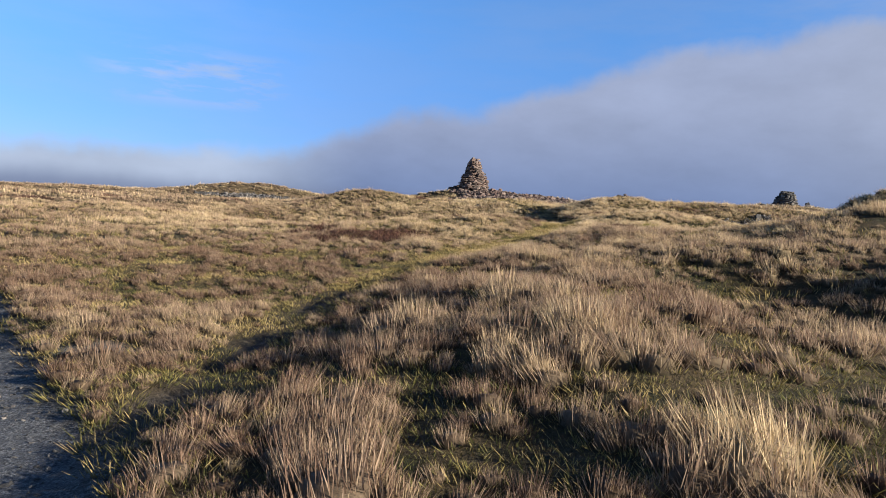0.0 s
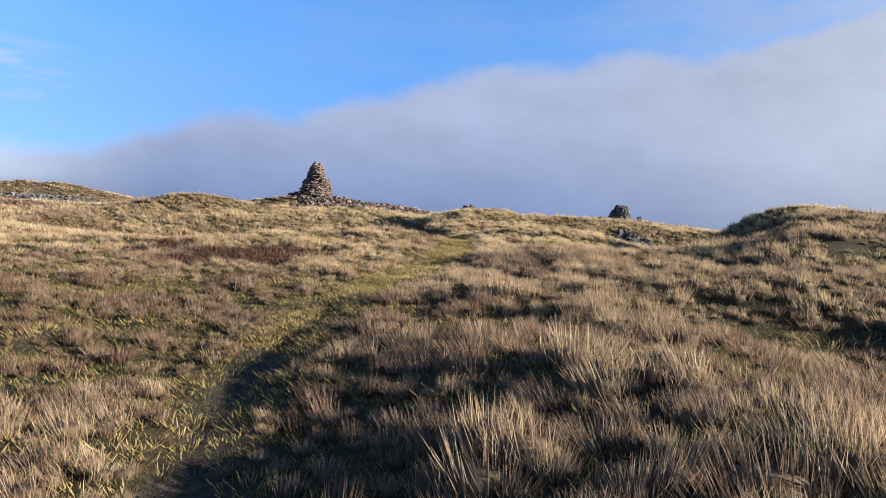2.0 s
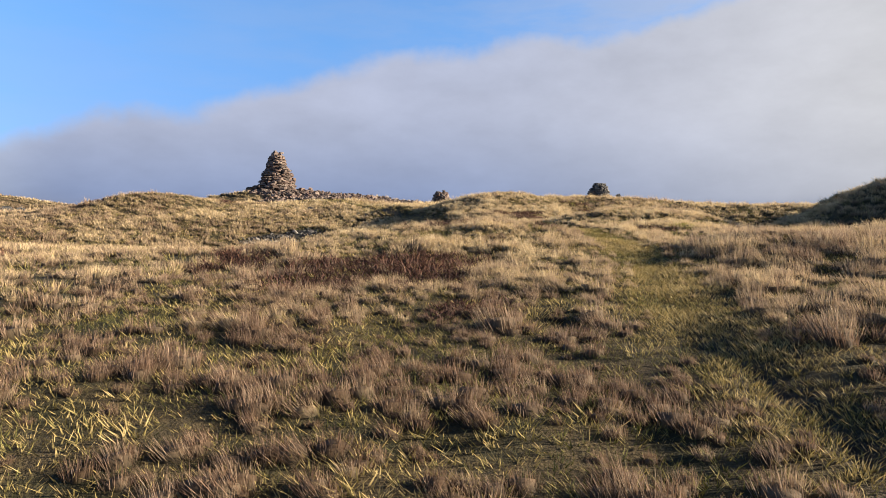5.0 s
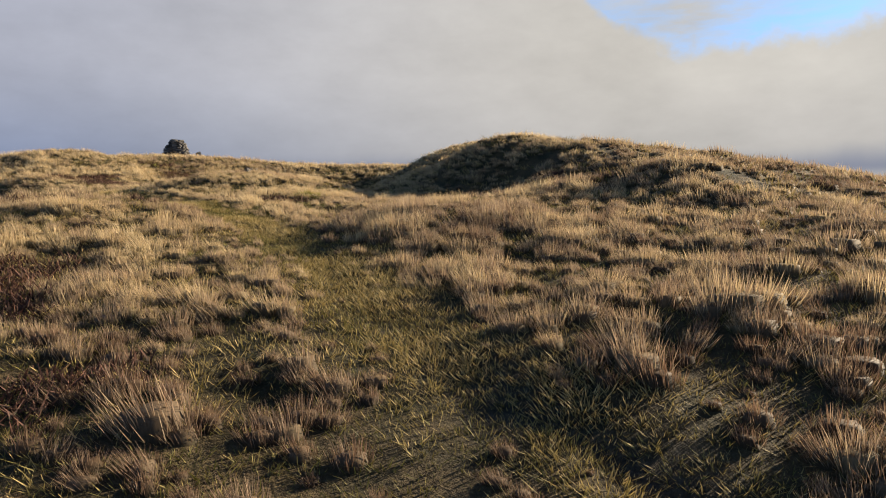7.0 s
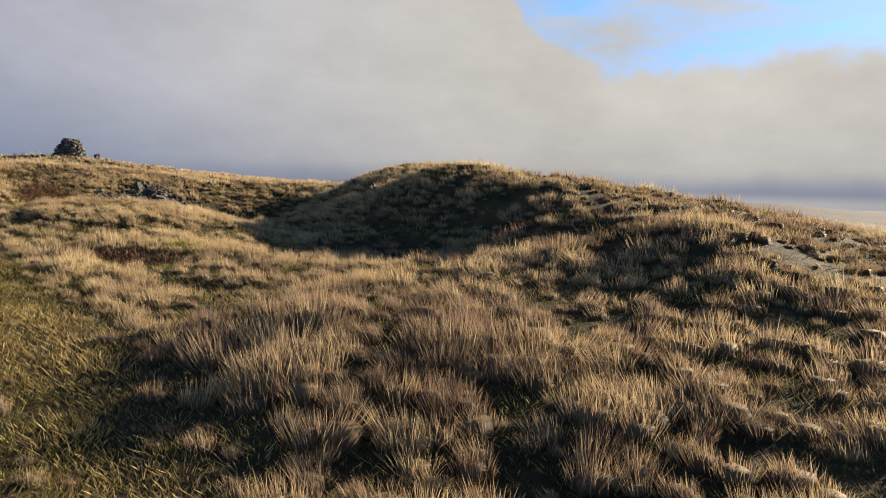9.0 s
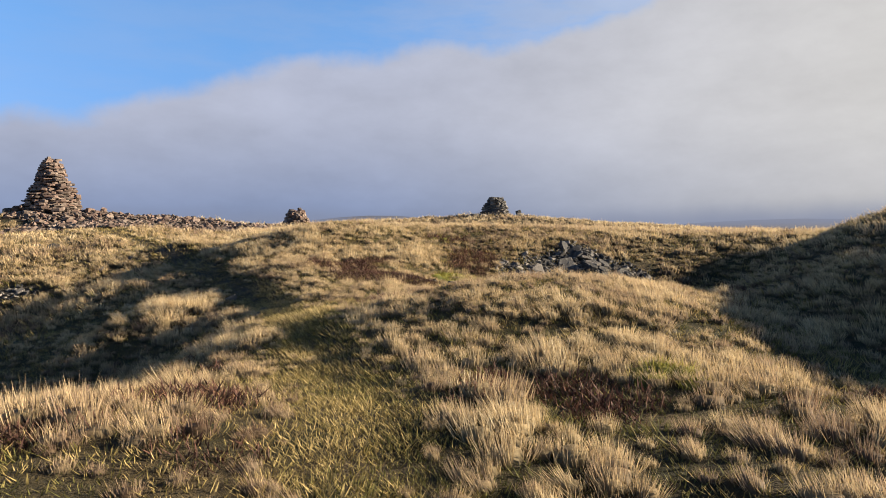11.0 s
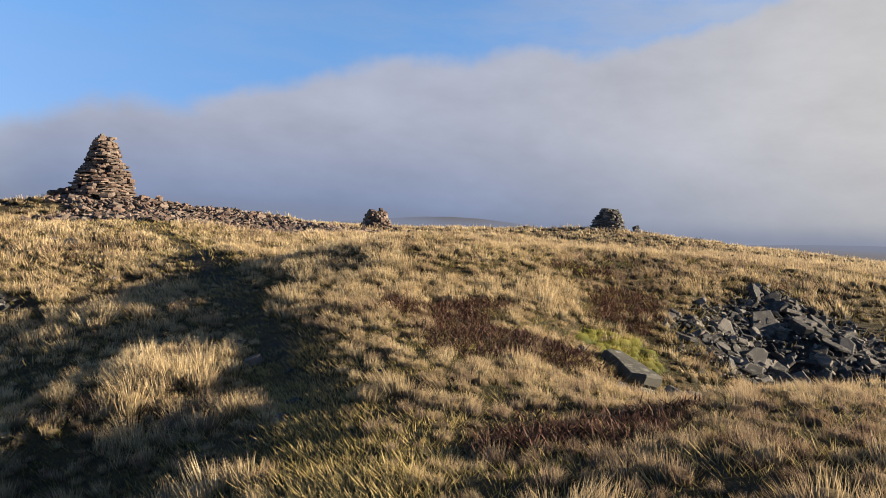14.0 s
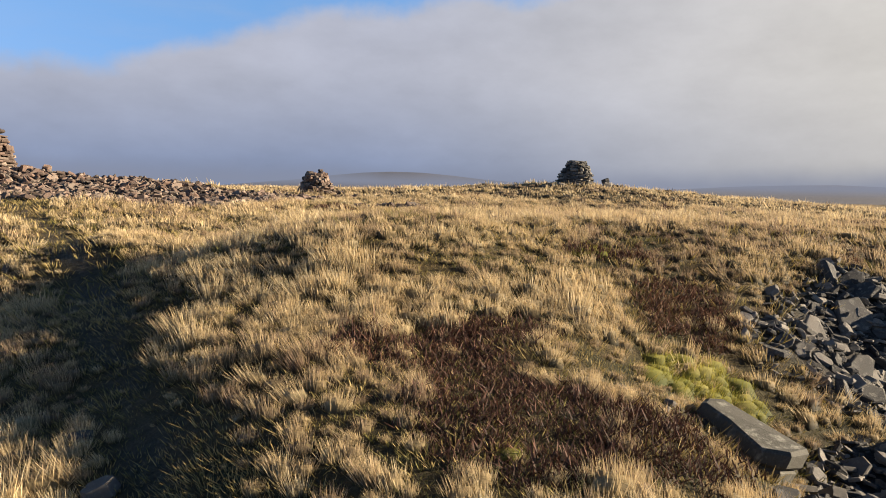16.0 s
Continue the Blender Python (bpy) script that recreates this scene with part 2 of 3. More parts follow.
PIT_FORMS = [
    (12.5, 25.2, 2.2, 1.4, 10, -0.54),
    (16.0, 24.8, 3.0, 2.0, 0, -0.86),
    (8.0, 29.6, 2.2, 1.8, 0, 0.55),
    (2.2, 29.0, 1.5, 2.2, 0, -0.12),
    (1.2, 26.0, 1.8, 2.2, 0, -0.21),
    (6.2, 26.5, 1.2, 3.0, 0, 0.26),
    (14.2, 26.6, 2.0, 0.9, 15, -0.14),
    (9.8, 25.3, 0.9, 1.1, 0, -0.30),
    (4.4, 25.6, 5.0, 5.0, 0, -0.64),
    (14.5, 24.0, 3.2, 3.2, 0, -0.46),
    (11.0, 26.2, 2.0, 2.0, 0, -0.39),
    (12.9, 26.3, 0.9, 0.9, 0, -0.37),
    (0.5, 24.0, 3.2, 3.2, 0, -0.12),
    (12.0, 26.6, 0.9, 0.9, 0, 0.22),
    (0.0, 27.0, 5.0, 5.0, 0, -0.87),
    (4.1, 26.7, 0.9, 0.9, 0, 0.27),
    (13.6, 26.4, 0.9, 0.9, 0, 0.35),
    (3.3, 26.0, 0.9, 0.9, 0, 0.21),
    (9.7, 24.4, 1.4, 0.9, 20, -0.42),
    (8.2, 23.5, 1.2, 0.8, 30, -0.17),
    (2.3, 22.2, 1.8, 2.6, 0, -0.5),
    (3.3, 24.4, 1.0, 1.1, 0, -0.18),
    (6.5, 22.5, 0.9, 1.0, 0, -0.15)]
BANK_FORMS = [
    (12.5, 30.0, 3.0, 2.2, 0, 0.23),
    (17.5, 30.5, 4.0, 3.0, 0, -0.04),
    (-0.5, 30.5, 2.5, 2.5, 0, -0.50),
    (3.0, 33.0, 3.0, 3.0, 0, -0.28),
    (-6.0, 30.0, 6.0, 5.0, 0, -0.81),
    (4.0, 31.9, 1.3, 1.3, 0, -0.16),
    (5.6, 32.8, 0.9, 0.9, 0, 0.24),
    (1.6, 30.8, 1.3, 1.3, 0, -0.3)]
FAR_FORMS = [
    (2.4, 45.0, 3.0, 2.6, 0, 1.13),
    (7.5, 44.5, 3.0, 2.6, 0, 0.4),
    (-1.2, 44.8, 2.5, 2.4, 0, 0.5),
    (3.0, 44.0, 7.0, 6.0, 0, -0.36),
    (-3.6, 38.7, 3.0, 1.8, 10, 0.73),
    (-14.0, 57.0, 8.0, 4.0, 0, 0.83),
    (22.5, 44.0, 6.0, 5.0, 0, 0.46),
    (14.0, 37.0, 6.0, 5.0, 0, -0.16),
    (-24.0, 52.0, 9.0, 8.0, 0, 0.34),
    (-15.5, 54.3, 5.0, 5.0, 0, 0.72),
    (3.6, 40.1, 3.2, 3.2, 0, 0.50),
    (-24.3, 39.2, 3.2, 3.2, 0, -0.33),
    (10.0, 60.0, 0.9, 0.9, 0, -0.27),
    (31.0, 46.0, 9.0, 7.0, 0, 0.28)]
FAR_HILLS = [(264, 594, 150, 100, -24, 21), (292, 273, 45, 40, -45, 4), (900, 600, 300, 200, 0, 22), (900, -40, 300, 260, 0, 5), (-500, 900, 400, 200, 0, 6)]

FOOTPATH = [(-0.7, 3.2), (-0.65, 4.4), (-0.6, 5.6), (-0.55, 7.0), (-0.3, 8.3), (0.1, 9.4), (0.6, 10.6), (1.2, 11.8), (2.0, 13.1), (2.9, 14.7), (3.6, 16.4),
            (4.2, 18.0), (4.7, 20.0), (5.1, 22.0), (5.5, 24.3), (5.55, 26.5), (5.4, 28.5), (5.3, 31.0), (5.0, 34.0), (3.6, 40.0)]
TRACK = [(0.6, -4.0), (0.0, -0.5), (-0.62, 2.2), (-2.2, 4.2), (-4.3, 7.1), (-8.0, 11.3)]


def lattice(x, y, seed):
    n = (x.astype(np.int64) * 374761393 + y.astype(np.int64) * 668265263 + seed * 1442695041) & 0x7FFFFFFF
    n = ((n ^ (n >> 13)) * 1274126177) & 0x7FFFFFFF
    return ((n ^ (n >> 16)) & 0xFFFF) / 65535.0


def value_noise(x, y, scale, seed=0):
    x, y = np.asarray(x, float) * scale, np.asarray(y, float) * scale
    i, j = np.floor(x), np.floor(y)
    u, v = x - i, y - j
    u, v = u * u * (3 - 2 * u), v * v * (3 - 2 * v)
    a, b = lattice(i, j, seed), lattice(i + 1, j, seed)
    c, d = lattice(i, j + 1, seed), lattice(i + 1, j + 1, seed)
    return (a * (1 - u) + b * u) * (1 - v) + (c * (1 - u) + d * u) * v


def away(x, y, line):
    """Distance from a polyline."""
    best = np.full(np.shape(x), 1e9)
    for (ax, ay), (bx, by) in zip(line, line[1:]):
        dx, dy = bx - ax, by - ay
        t = np.clip(((x - ax) * dx + (y - ay) * dy) / (dx * dx + dy * dy), 0, 1)
        best = np.minimum(best, np.hypot(x - ax - t * dx, y - ay - t * dy))
    return best


def hill(x, y, cx, cy, rx, ry, turn, h):
    c, s = math.cos(radians(turn)), math.sin(radians(turn))
    u, v = (x - cx) * c + (y - cy) * s, (y - cy) * c - (x - cx) * s
    return h * np.exp(-(u / rx) ** 2 - (v / ry) ** 2)


def fade(v, lo, hi):
    t = np.clip((v - lo) / (hi - lo), 0, 1)
    return t * t * (3 - 2 * t)


def footpath_bed(x, y):
    worn = 1 - fade(away(x, y, FOOTPATH) + 0.3 * (value_noise(x, y, 2.3, 8) - 0.5), 0.04, 0.27)
    return worn * (1 - 0.72 * fade(y, 10.0, 12.0) + 0.4 * fade(y, 23, 26)) * fade(y, 2.6, 3.6)


def hummocks(x, y):
    return value_noise(x, y, 0.9, 41) * 0.5 + value_noise(x, y, 2.2, 42) * 0.5


def gravel_bed(x, y):
    track = 1 - fade(away(x, y, TRACK) + 0.3 * (value_noise(x, y, 2.0, 9) - 0.5), 0.55, 0.8)
    return np.maximum(track, fade(hill(x, y, -1.9, 5.75, 0.42, 0.28, 0, 1), 0.35, 0.6))


def height(x, y):
    x, y = np.asarray(x, float), np.asarray(y, float)
    z = BASE[0] + BASE[1] * x * np.exp(-(x / 25) ** 2) + BASE[2] * 30 * np.tanh(y / 30)
    for form in (*NEAR_FORMS, *HEAP_FORMS, *PIT_FORMS, *BANK_FORMS, *FAR_FORMS, *FAR_HILLS):
        z = z + hill(x, y, *form)
    near = np.exp(-(np.hypot(x - 4, y - 22) / 70) ** 2)
    z = z + near * (0.16 * (value_noise(x, y, 0.45, 1) - 0.5) + 0.13 * (hummocks(x, y) - 0.5) * (1 - 0.6 * np.exp(-(away(x, y, FOOTPATH) / 0.6) ** 2)))
    wide = fade(np.hypot(x - 4, y - 22), 80, 400)
    z = z + wide * (6 * (value_noise(x, y, 0.004, 4) - 0.5) - 2.0)
    z = z + hill(x, y, 6.4, 44.5, 2.6, 2.0, 0, 0.28) - hill(x, y, 8.8, 24.5, 0.7, 0.6, 0, 0.1)
    z = z - 0.06 * footpath_bed(x, y) - 0.06 * gravel_bed(x, y)
    return z


def slate_ground(x, y):
    """Where bare slate lies: the pit's bank, the cairn's apron, the gully's far side and the far heap."""
    n = 1.1 * (value_noise(x, y, 0.9, 5) - 0.5) + 0.7 * (value_noise(x, y, 2.4, 6) - 0.5)
    pit = np.maximum(hill(x, y, 13.4, 26.0, 2.5, 1.7, 4, 1.45), hill(x, y, 10.7, 24.7, 1.3, 1.1, 0, 1.3))
    pit = np.maximum(pit, hill(x, y, 9.4, 24.35, 1.35, 0.8, 15, 1.35)) - 0.5
    apron = hill(x, y, 6.6, 42.6, 5.2, 2.6, -4, 1.45) - 0.55
    apron = np.maximum(apron, hill(x, y, 3.0, 41.8, 2.6, 2.4, 0, 1.35) - 0.55)
    apron = np.maximum(apron, hill(x, y, 4.6, 40.4, 4.8, 2.0, -6, 1.3) - 0.55)
    apron = np.maximum(apron, hill(x, y, 11.0, 43.2, 3.0, 1.0, 5, 1.15) - 0.55)
    apron = np.maximum(apron, hill(x, y, 2.7, 44.0, 1.9, 1.4, 0, 1.4) - 0.55)
    gully = hill(x, y, 1.0, 31.9, 2.4, 0.6, 8, 1.2) - 0.5
    heap = hill(x, y, -12.5, 49.2, 6.0, 2.3, 0, 1.3) - 0.55
    lip = np.maximum(hill(x, y, 12.9, 39.1, 1.9, 0.7, 0, 1.1), hill(x, y, 19.0, 33.6, 2.6, 0.5, 0, 1.1)) - 0.55
    return np.clip(np.maximum.reduce([pit, apron, gully, heap, lip]) * 2.2 + n * 0.9, 0, 1)


def build_ground():
    def axis(lo, hi, step, reach):
        mid = list(np.arange(lo, hi + step / 2, step))
        out, s, v = [], step, hi
        while v < reach:
            s *= 1.13
            v += s
            out.append(v)
        neg, s, v = [], step, lo
        while v > -reach:
            s *= 1.13
            v -= s
            neg.append(v)
        return np.array(neg[::-1] + mid + out)

    xs, ys = axis(-12, 24, 0.2, 3200), axis(-1, 48, 0.2, 3200)
    X, Y = np.meshgrid(xs, ys)
    x, y = X.ravel(), Y.ravel()
    z = height(x, y)
    nx, ny = len(xs), len(ys)
    i = (np.arange(ny - 1)[:, None] * nx + np.arange(nx - 1)[None, :]).ravel()
    faces = np.stack([i, i + 1, i + nx + 1, i + nx], 1)
    me = bpy.data.meshes.new("ground")
    me.from_pydata(np.stack([x, y, z], 1).tolist(), [], faces.tolist())
    me.polygons.foreach_set("use_smooth", np.ones(len(faces), bool))
    # last mask grows with distance and carries the painted cloud shadow
    for name, values in (("peat", footpath_bed(x, y)), ("gravel", gravel_bed(x, y)), ("rubble", slate_ground(x, y)), ("far", fade(np.hypot(x - 4, y - 22), 22, 45)), ("heath_or_shade", fade(np.hypot(x - 4, y - 22), 75, 170))):
        me.attributes.new(name, "FLOAT", "POINT").data.foreach_set("value", values.astype(np.float32))
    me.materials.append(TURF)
    return tagged(new("ground", me), "rolling moorland turf with peat, gravel and rubble", "ground", kind="structure")


ground = build_ground()


# ---- grass ----
rng = np.random.default_rng(7)


def blade_strips(base, way, long, width, bend):
    """Narrow blades that end in a point."""
    n = len(base)
    turn = rng.uniform(0, math.pi, n)
    side = np.stack([np.cos(turn), np.sin(turn), np.zeros(n)], 1) * (width * rng.uniform(0.6, 1.3, n) / 2)[:, None]
    tip = base + (way + bend + [0, 0, 1.0]) * long[:, None]
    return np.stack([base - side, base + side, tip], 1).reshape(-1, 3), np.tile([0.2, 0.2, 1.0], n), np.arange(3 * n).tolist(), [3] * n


def tuft_template(blades, spread, lean, width, tall, curl):
    """A loose tuft of separate blades."""
    a = rng.uniform(0, 2 * math.pi, blades)
    r = spread * np.sqrt(rng.uniform(0, 1, blades))
    base = np.stack([r * np.cos(a), r * np.sin(a), np.full(blades, -0.008)], 1)
    way = np.stack([np.cos(a), np.sin(a), np.zeros(blades)], 1) * (lean * (0.25 + r / spread) * rng.uniform(0.5, 1.3, blades))[:, None]
    way += rng.normal(0, 0.12, (blades, 3)) * [1, 1, 0]
    return blade_strips(base, way * (1 + curl), tall * rng.uniform(0.55, 1.1, blades), width, np.zeros(3))


def tussock_template(blades, R, H, width, sides, rings, body=0.32, splay=0.42):
    """A tussock: a domed body of matted thatch with blades standing out of it, upright in the middle and splayed round the rim."""
    lop = rng.uniform(0.8, 1.25, 2)
    # low rise gives the thatch dome mostly the shaded root colour
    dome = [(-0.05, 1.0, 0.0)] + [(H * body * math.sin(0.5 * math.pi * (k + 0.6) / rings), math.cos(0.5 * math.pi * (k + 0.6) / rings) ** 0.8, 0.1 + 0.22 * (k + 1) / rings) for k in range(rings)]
    v, rise, loops, sizes = [], [], [], []
    for z, share, r in dome:
        for i in range(sides):
            a = 2 * math.pi * (i + rng.uniform(-0.3, 0.3)) / sides
            q = R * share * rng.uniform(0.82, 1.15)
            v.append((q * math.cos(a) * lop[0], q * math.sin(a) * lop[1], z * rng.uniform(0.85, 1.12)))
            rise.append(r)
    for k in range(rings):
        for i in range(sides):
            j = (i + 1) % sides
            loops += [k * sides + i, k * sides + j, (k + 1) * sides + j, (k + 1) * sides + i]
            sizes.append(4)
    loops += [rings * sides + i for i in range(sides)]
    sizes.append(sides)
    a = rng.uniform(0, 2 * math.pi, blades)
    q = np.sqrt(rng.uniform(0, 1, blades))
    base = np.stack([R * 1.02 * q * np.cos(a) * lop[0], R * 0.95 * q * np.sin(a) * lop[1], H * body * np.sqrt(1 - 0.94 * q * q) * 0.8 - 0.02], 1)
    way = np.stack([np.cos(a), np.sin(a), np.zeros(blades)], 1) * ((0.04 + splay * q) * rng.uniform(0.4, 1.3, blades))[:, None]
    way += rng.normal(0, 0.17, (blades, 3)) * [1, 1, 0] + np.append(rng.normal(0, 0.14, 2), 0)
    long = H * 0.85 * (1 - 0.35 * q * q) * rng.uniform(0.6, 1.1, blades)
    bv, br, bl, bs = blade_strips(base, way, long, width, np.append(rng.normal(0, 0.1, 2), -0.04))
    loops += [len(v) + k for k in bl]
    return np.concatenate([np.array(v), bv]), np.concatenate([np.array(rise), br]), loops, sizes + bs


def heather_template(sprigs):
    """A low bush of short crossing sprigs."""
    a, q = rng.uniform(0, 2 * math.pi, sprigs), np.sqrt(rng.uniform(0, 1, sprigs))
    foot = np.stack([0.14 * q * np.cos(a), 0.14 * q * np.sin(a), 0.075 * (1 - q * q) * rng.uniform(0, 1, sprigs) - 0.02], 1)
    way = rng.normal(0, 0.6, (sprigs, 3))
    way[:, 2] = rng.uniform(0.6, 1.1, sprigs)
    side = rng.normal(0, 1, (sprigs, 3)) * [1, 1, 0.3]
    side *= 0.0052 / np.linalg.norm(side, axis=1)[:, None]
    tip = foot + way * (0.048 * rng.uniform(0.6, 1.3, sprigs))[:, None]
    return np.stack([foot - side, foot + side, tip], 1).reshape(-1, 3), np.tile([0.1, 0.1, 1.0], sprigs), list(range(3 * sprigs)), [3] * sprigs


def sow(name, templates, x, y, size, tone, mat, label, category, wind=0.0):
    """Plants a tuft at each place, bent by the wind, and joins them into one mesh."""
    which = rng.integers(0, len(templates), len(x))
    z = height(x, y)
    turn = rng.uniform(0, 2 * math.pi, len(x))
    tall = rng.uniform(0.85, 1.2, len(x))
    gust = radians(-40) + 2.4 * (value_noise(x, y, 0.5, 71) - 0.5) + rng.normal(0, 0.5, len(x))
    blow = wind * (0.4 + 1.2 * value_noise(x, y, 0.8, 72)) * rng.uniform(0.5, 1.4, len(x))
    all_v, all_r, all_t, all_l, all_s, first = [], [], [], [], [], 0
    for k, (v, rise, loops, sizes) in enumerate(templates):
        m = np.nonzero(which == k)[0]
        if not len(m):
            continue
        c, s = np.cos(turn[m])[:, None], np.sin(turn[m])[:, None]
        px, py, pz = v[None, :, 0], v[None, :, 1], v[None, :, 2]
        sz = size[m][:, None]
        w = np.maximum(pz, 0) * rise[None, :] * blow[m][:, None]
        vx = (c * px - s * py + np.sin(gust[m])[:, None] * w) * sz + x[m][:, None]
        vy = (s * px + c * py + np.cos(gust[m])[:, None] * w) * sz + y[m][:, None]
        vz = pz * sz * tall[m][:, None] + z[m][:, None]
        all_v.append(np.stack([vx, vy, vz], -1).reshape(-1, 3))
        all_r.append(np.broadcast_to(rise, vx.shape).ravel())
        all_t.append(np.repeat(tone[m], v.shape[0]))
        all_l.append((first + np.arange(len(m))[:, None] * v.shape[0] + np.array(loops)[None, :]).ravel())
        all_s.append(np.tile(sizes, len(m)))
        first += len(m) * v.shape[0]
    v, r, t, loops, sizes = (np.concatenate(q) for q in (all_v, all_r, all_t, all_l, all_s))
    me = bpy.data.meshes.new(name)
    me.vertices.add(len(v))
    me.vertices.foreach_set("co", v.astype(np.float32).ravel())
    me.loops.add(len(loops))
    me.loops.foreach_set("vertex_index", loops.astype(np.int32))
    me.polygons.add(len(sizes))
    me.polygons.foreach_set("loop_start", (np.cumsum(sizes) - sizes).astype(np.int32))
    me.update(calc_edges=True)
    me.polygons.foreach_set("use_smooth", np.ones(len(sizes), bool))
    me.attributes.new("rise", "FLOAT", "POINT").data.foreach_set("value", r.astype(np.float32))
    me.attributes.new("tuft", "FLOAT", "POINT").data.foreach_set("value", t.astype(np.float32))
    me.materials.append(mat)
    return tagged(new(name, me), label, category, kind="stuff")


ROUTE = [(1.2, -0.3), (-0.3, 2.6), (-1.7, 5.0), (-3.2, 7.2), (-3.3, 8.2), (-1.5, 9.7), (0.6, 11.1), (1.8, 12.9), (3.4, 16.6), (4.2, 18.9), (5.2, 22.0), (6.2, 25.0)]


def scatter(x0, x1, y0, y1, cell):
    gx, gy = np.meshgrid(np.arange(x0, x1, cell), np.arange(y0, y1, cell))
    x, y = gx.ravel(), gy.ravel()
    return x + rng.uniform(-0.5, 0.5, len(x)) * cell, y + rng.uniform(-0.5, 0.5, len(y)) * cell


def heath_patch(x, y):
    n = value_noise(x, y, 0.55, 21) + 0.5 * value_noise(x, y, 1.6, 22) - 0.12
    bias = hill(x, y, 8.4, 26.8, 1.1, 0.5, 10, 0.7) + hill(x, y, 7.3, 25.6, 1.0, 0.7, 30, 0.75) + hill(x, y, 11.8, 28.6, 2.0, 0.5, -8, 0.7) + hill(x, y, 7.1, 26.9, 0.5, 0.4, 0, 0.5)
    bias += hill(x, y, -3.5, 39, 5, 2, 10, 0.4) + hill(x, y, 6.7, 22.7, 1.0, 1.0, 0, 0.6) + hill(x, y, 8.0, 25.0, 1.2, 0.7, 20, 0.55) + hill(x, y, 0.3, 15.3, 0.9, 0.6, 0, 0.5) + hill(x, y, -0.7, 12.6, 0.6, 0.5, 0, 0.5) + hill(x, y, 10.4, 26.8, 0.5, 0.3, 0, 0.5)
    return fade(n + bias, 1.02, 1.2) * fade(y, 9, 12) * fade(away(x, y, FOOTPATH), 0.4, 0.9)


def green_patch(x, y):
    n = value_noise(x, y, 0.5, 31)
    bias = hill(x, y, 5.2, 8.1, 1.7, 0.75, 5, 0.9) + hill(x, y, 10, 18, 3.0, 2.0, 30, 0.2) + hill(x, y, 2.4, 27.5, 2.4, 3.5, 0, 0.5)
    near_path = np.exp(-(away(x, y, FOOTPATH) / 0.6) ** 2) * 0.4
    return fade(0.85 * n + bias + near_path, 0.76, 1.0)


def moss_spots(x, y):
    return hill(x, y, 6.2, 17.6, 0.5, 0.4, 0, 1) + hill(x, y, 9.5, 26.2, 0.55, 0.4, 20, 1) + hill(x, y, 10.3, 26.1, 0.45, 0.55, 0, 1) + hill(x, y, 7.0, 25.0, 0.3, 0.25, 0, 0.8) + hill(x, y, 10.6, 28.6, 0.4, 0.2, 0, 0.8)


def bare(x, y):
    return np.maximum.reduce([footpath_bed(x, y) * (0.8 - 0.25 * fade(y, 9, 11)), gravel_bed(x, y), slate_ground(x, y) * 0.9])


def lushness(x, y):
    """How tall the tufts stand: tallest on the mound by the track and on the slope below the heap."""
    tall = 0.86 + hill(x, y, 2.6, 4.5, 3.0, 4.5, -10, 0.4) + hill(x, y, 5.0, 13.0, 3.6, 4.0, 0, 0.22) + hill(x, y, 4.6, 25.6, 0.6, 1.3, 0, 0.3) - 0.06 * fade(y, 19, 23) + 0.22 * fade(y, 25, 28)
    tall += hill(x, y, 8.0, 23.0, 1.6, 0.9, 20, 0.15) - hill(x, y, 6.6, 21.5, 1.5, 1.8, 0, 0.12) - hill(x, y, -3, 9, 3, 5, 0, 0.03)
    return tall * (0.3 + 0.7 * fade(path_gap(x, y), 0.05, 0.6))


def path_gap(x, y):
    """Distance from the trodden strip of the footpath, uneven along its edge."""
    return away(x, y, FOOTPATH) + 0.35 * (value_noise(x, y, 1.6, 73) - 0.5) - 0.04 * fade(y, 10, 14)


def on_view(x, y):
    """The side of the walk that it looks over; the ground behind it is kept sparse."""
    ahead = (x < np.maximum(1.6 + 0.68 * (y + 0.3), 1.06 * (y - 1.9) + 0.5)) | (y > 7.6)
    return ahead & (x > 0.7 - 0.7 * (y + 0.3))


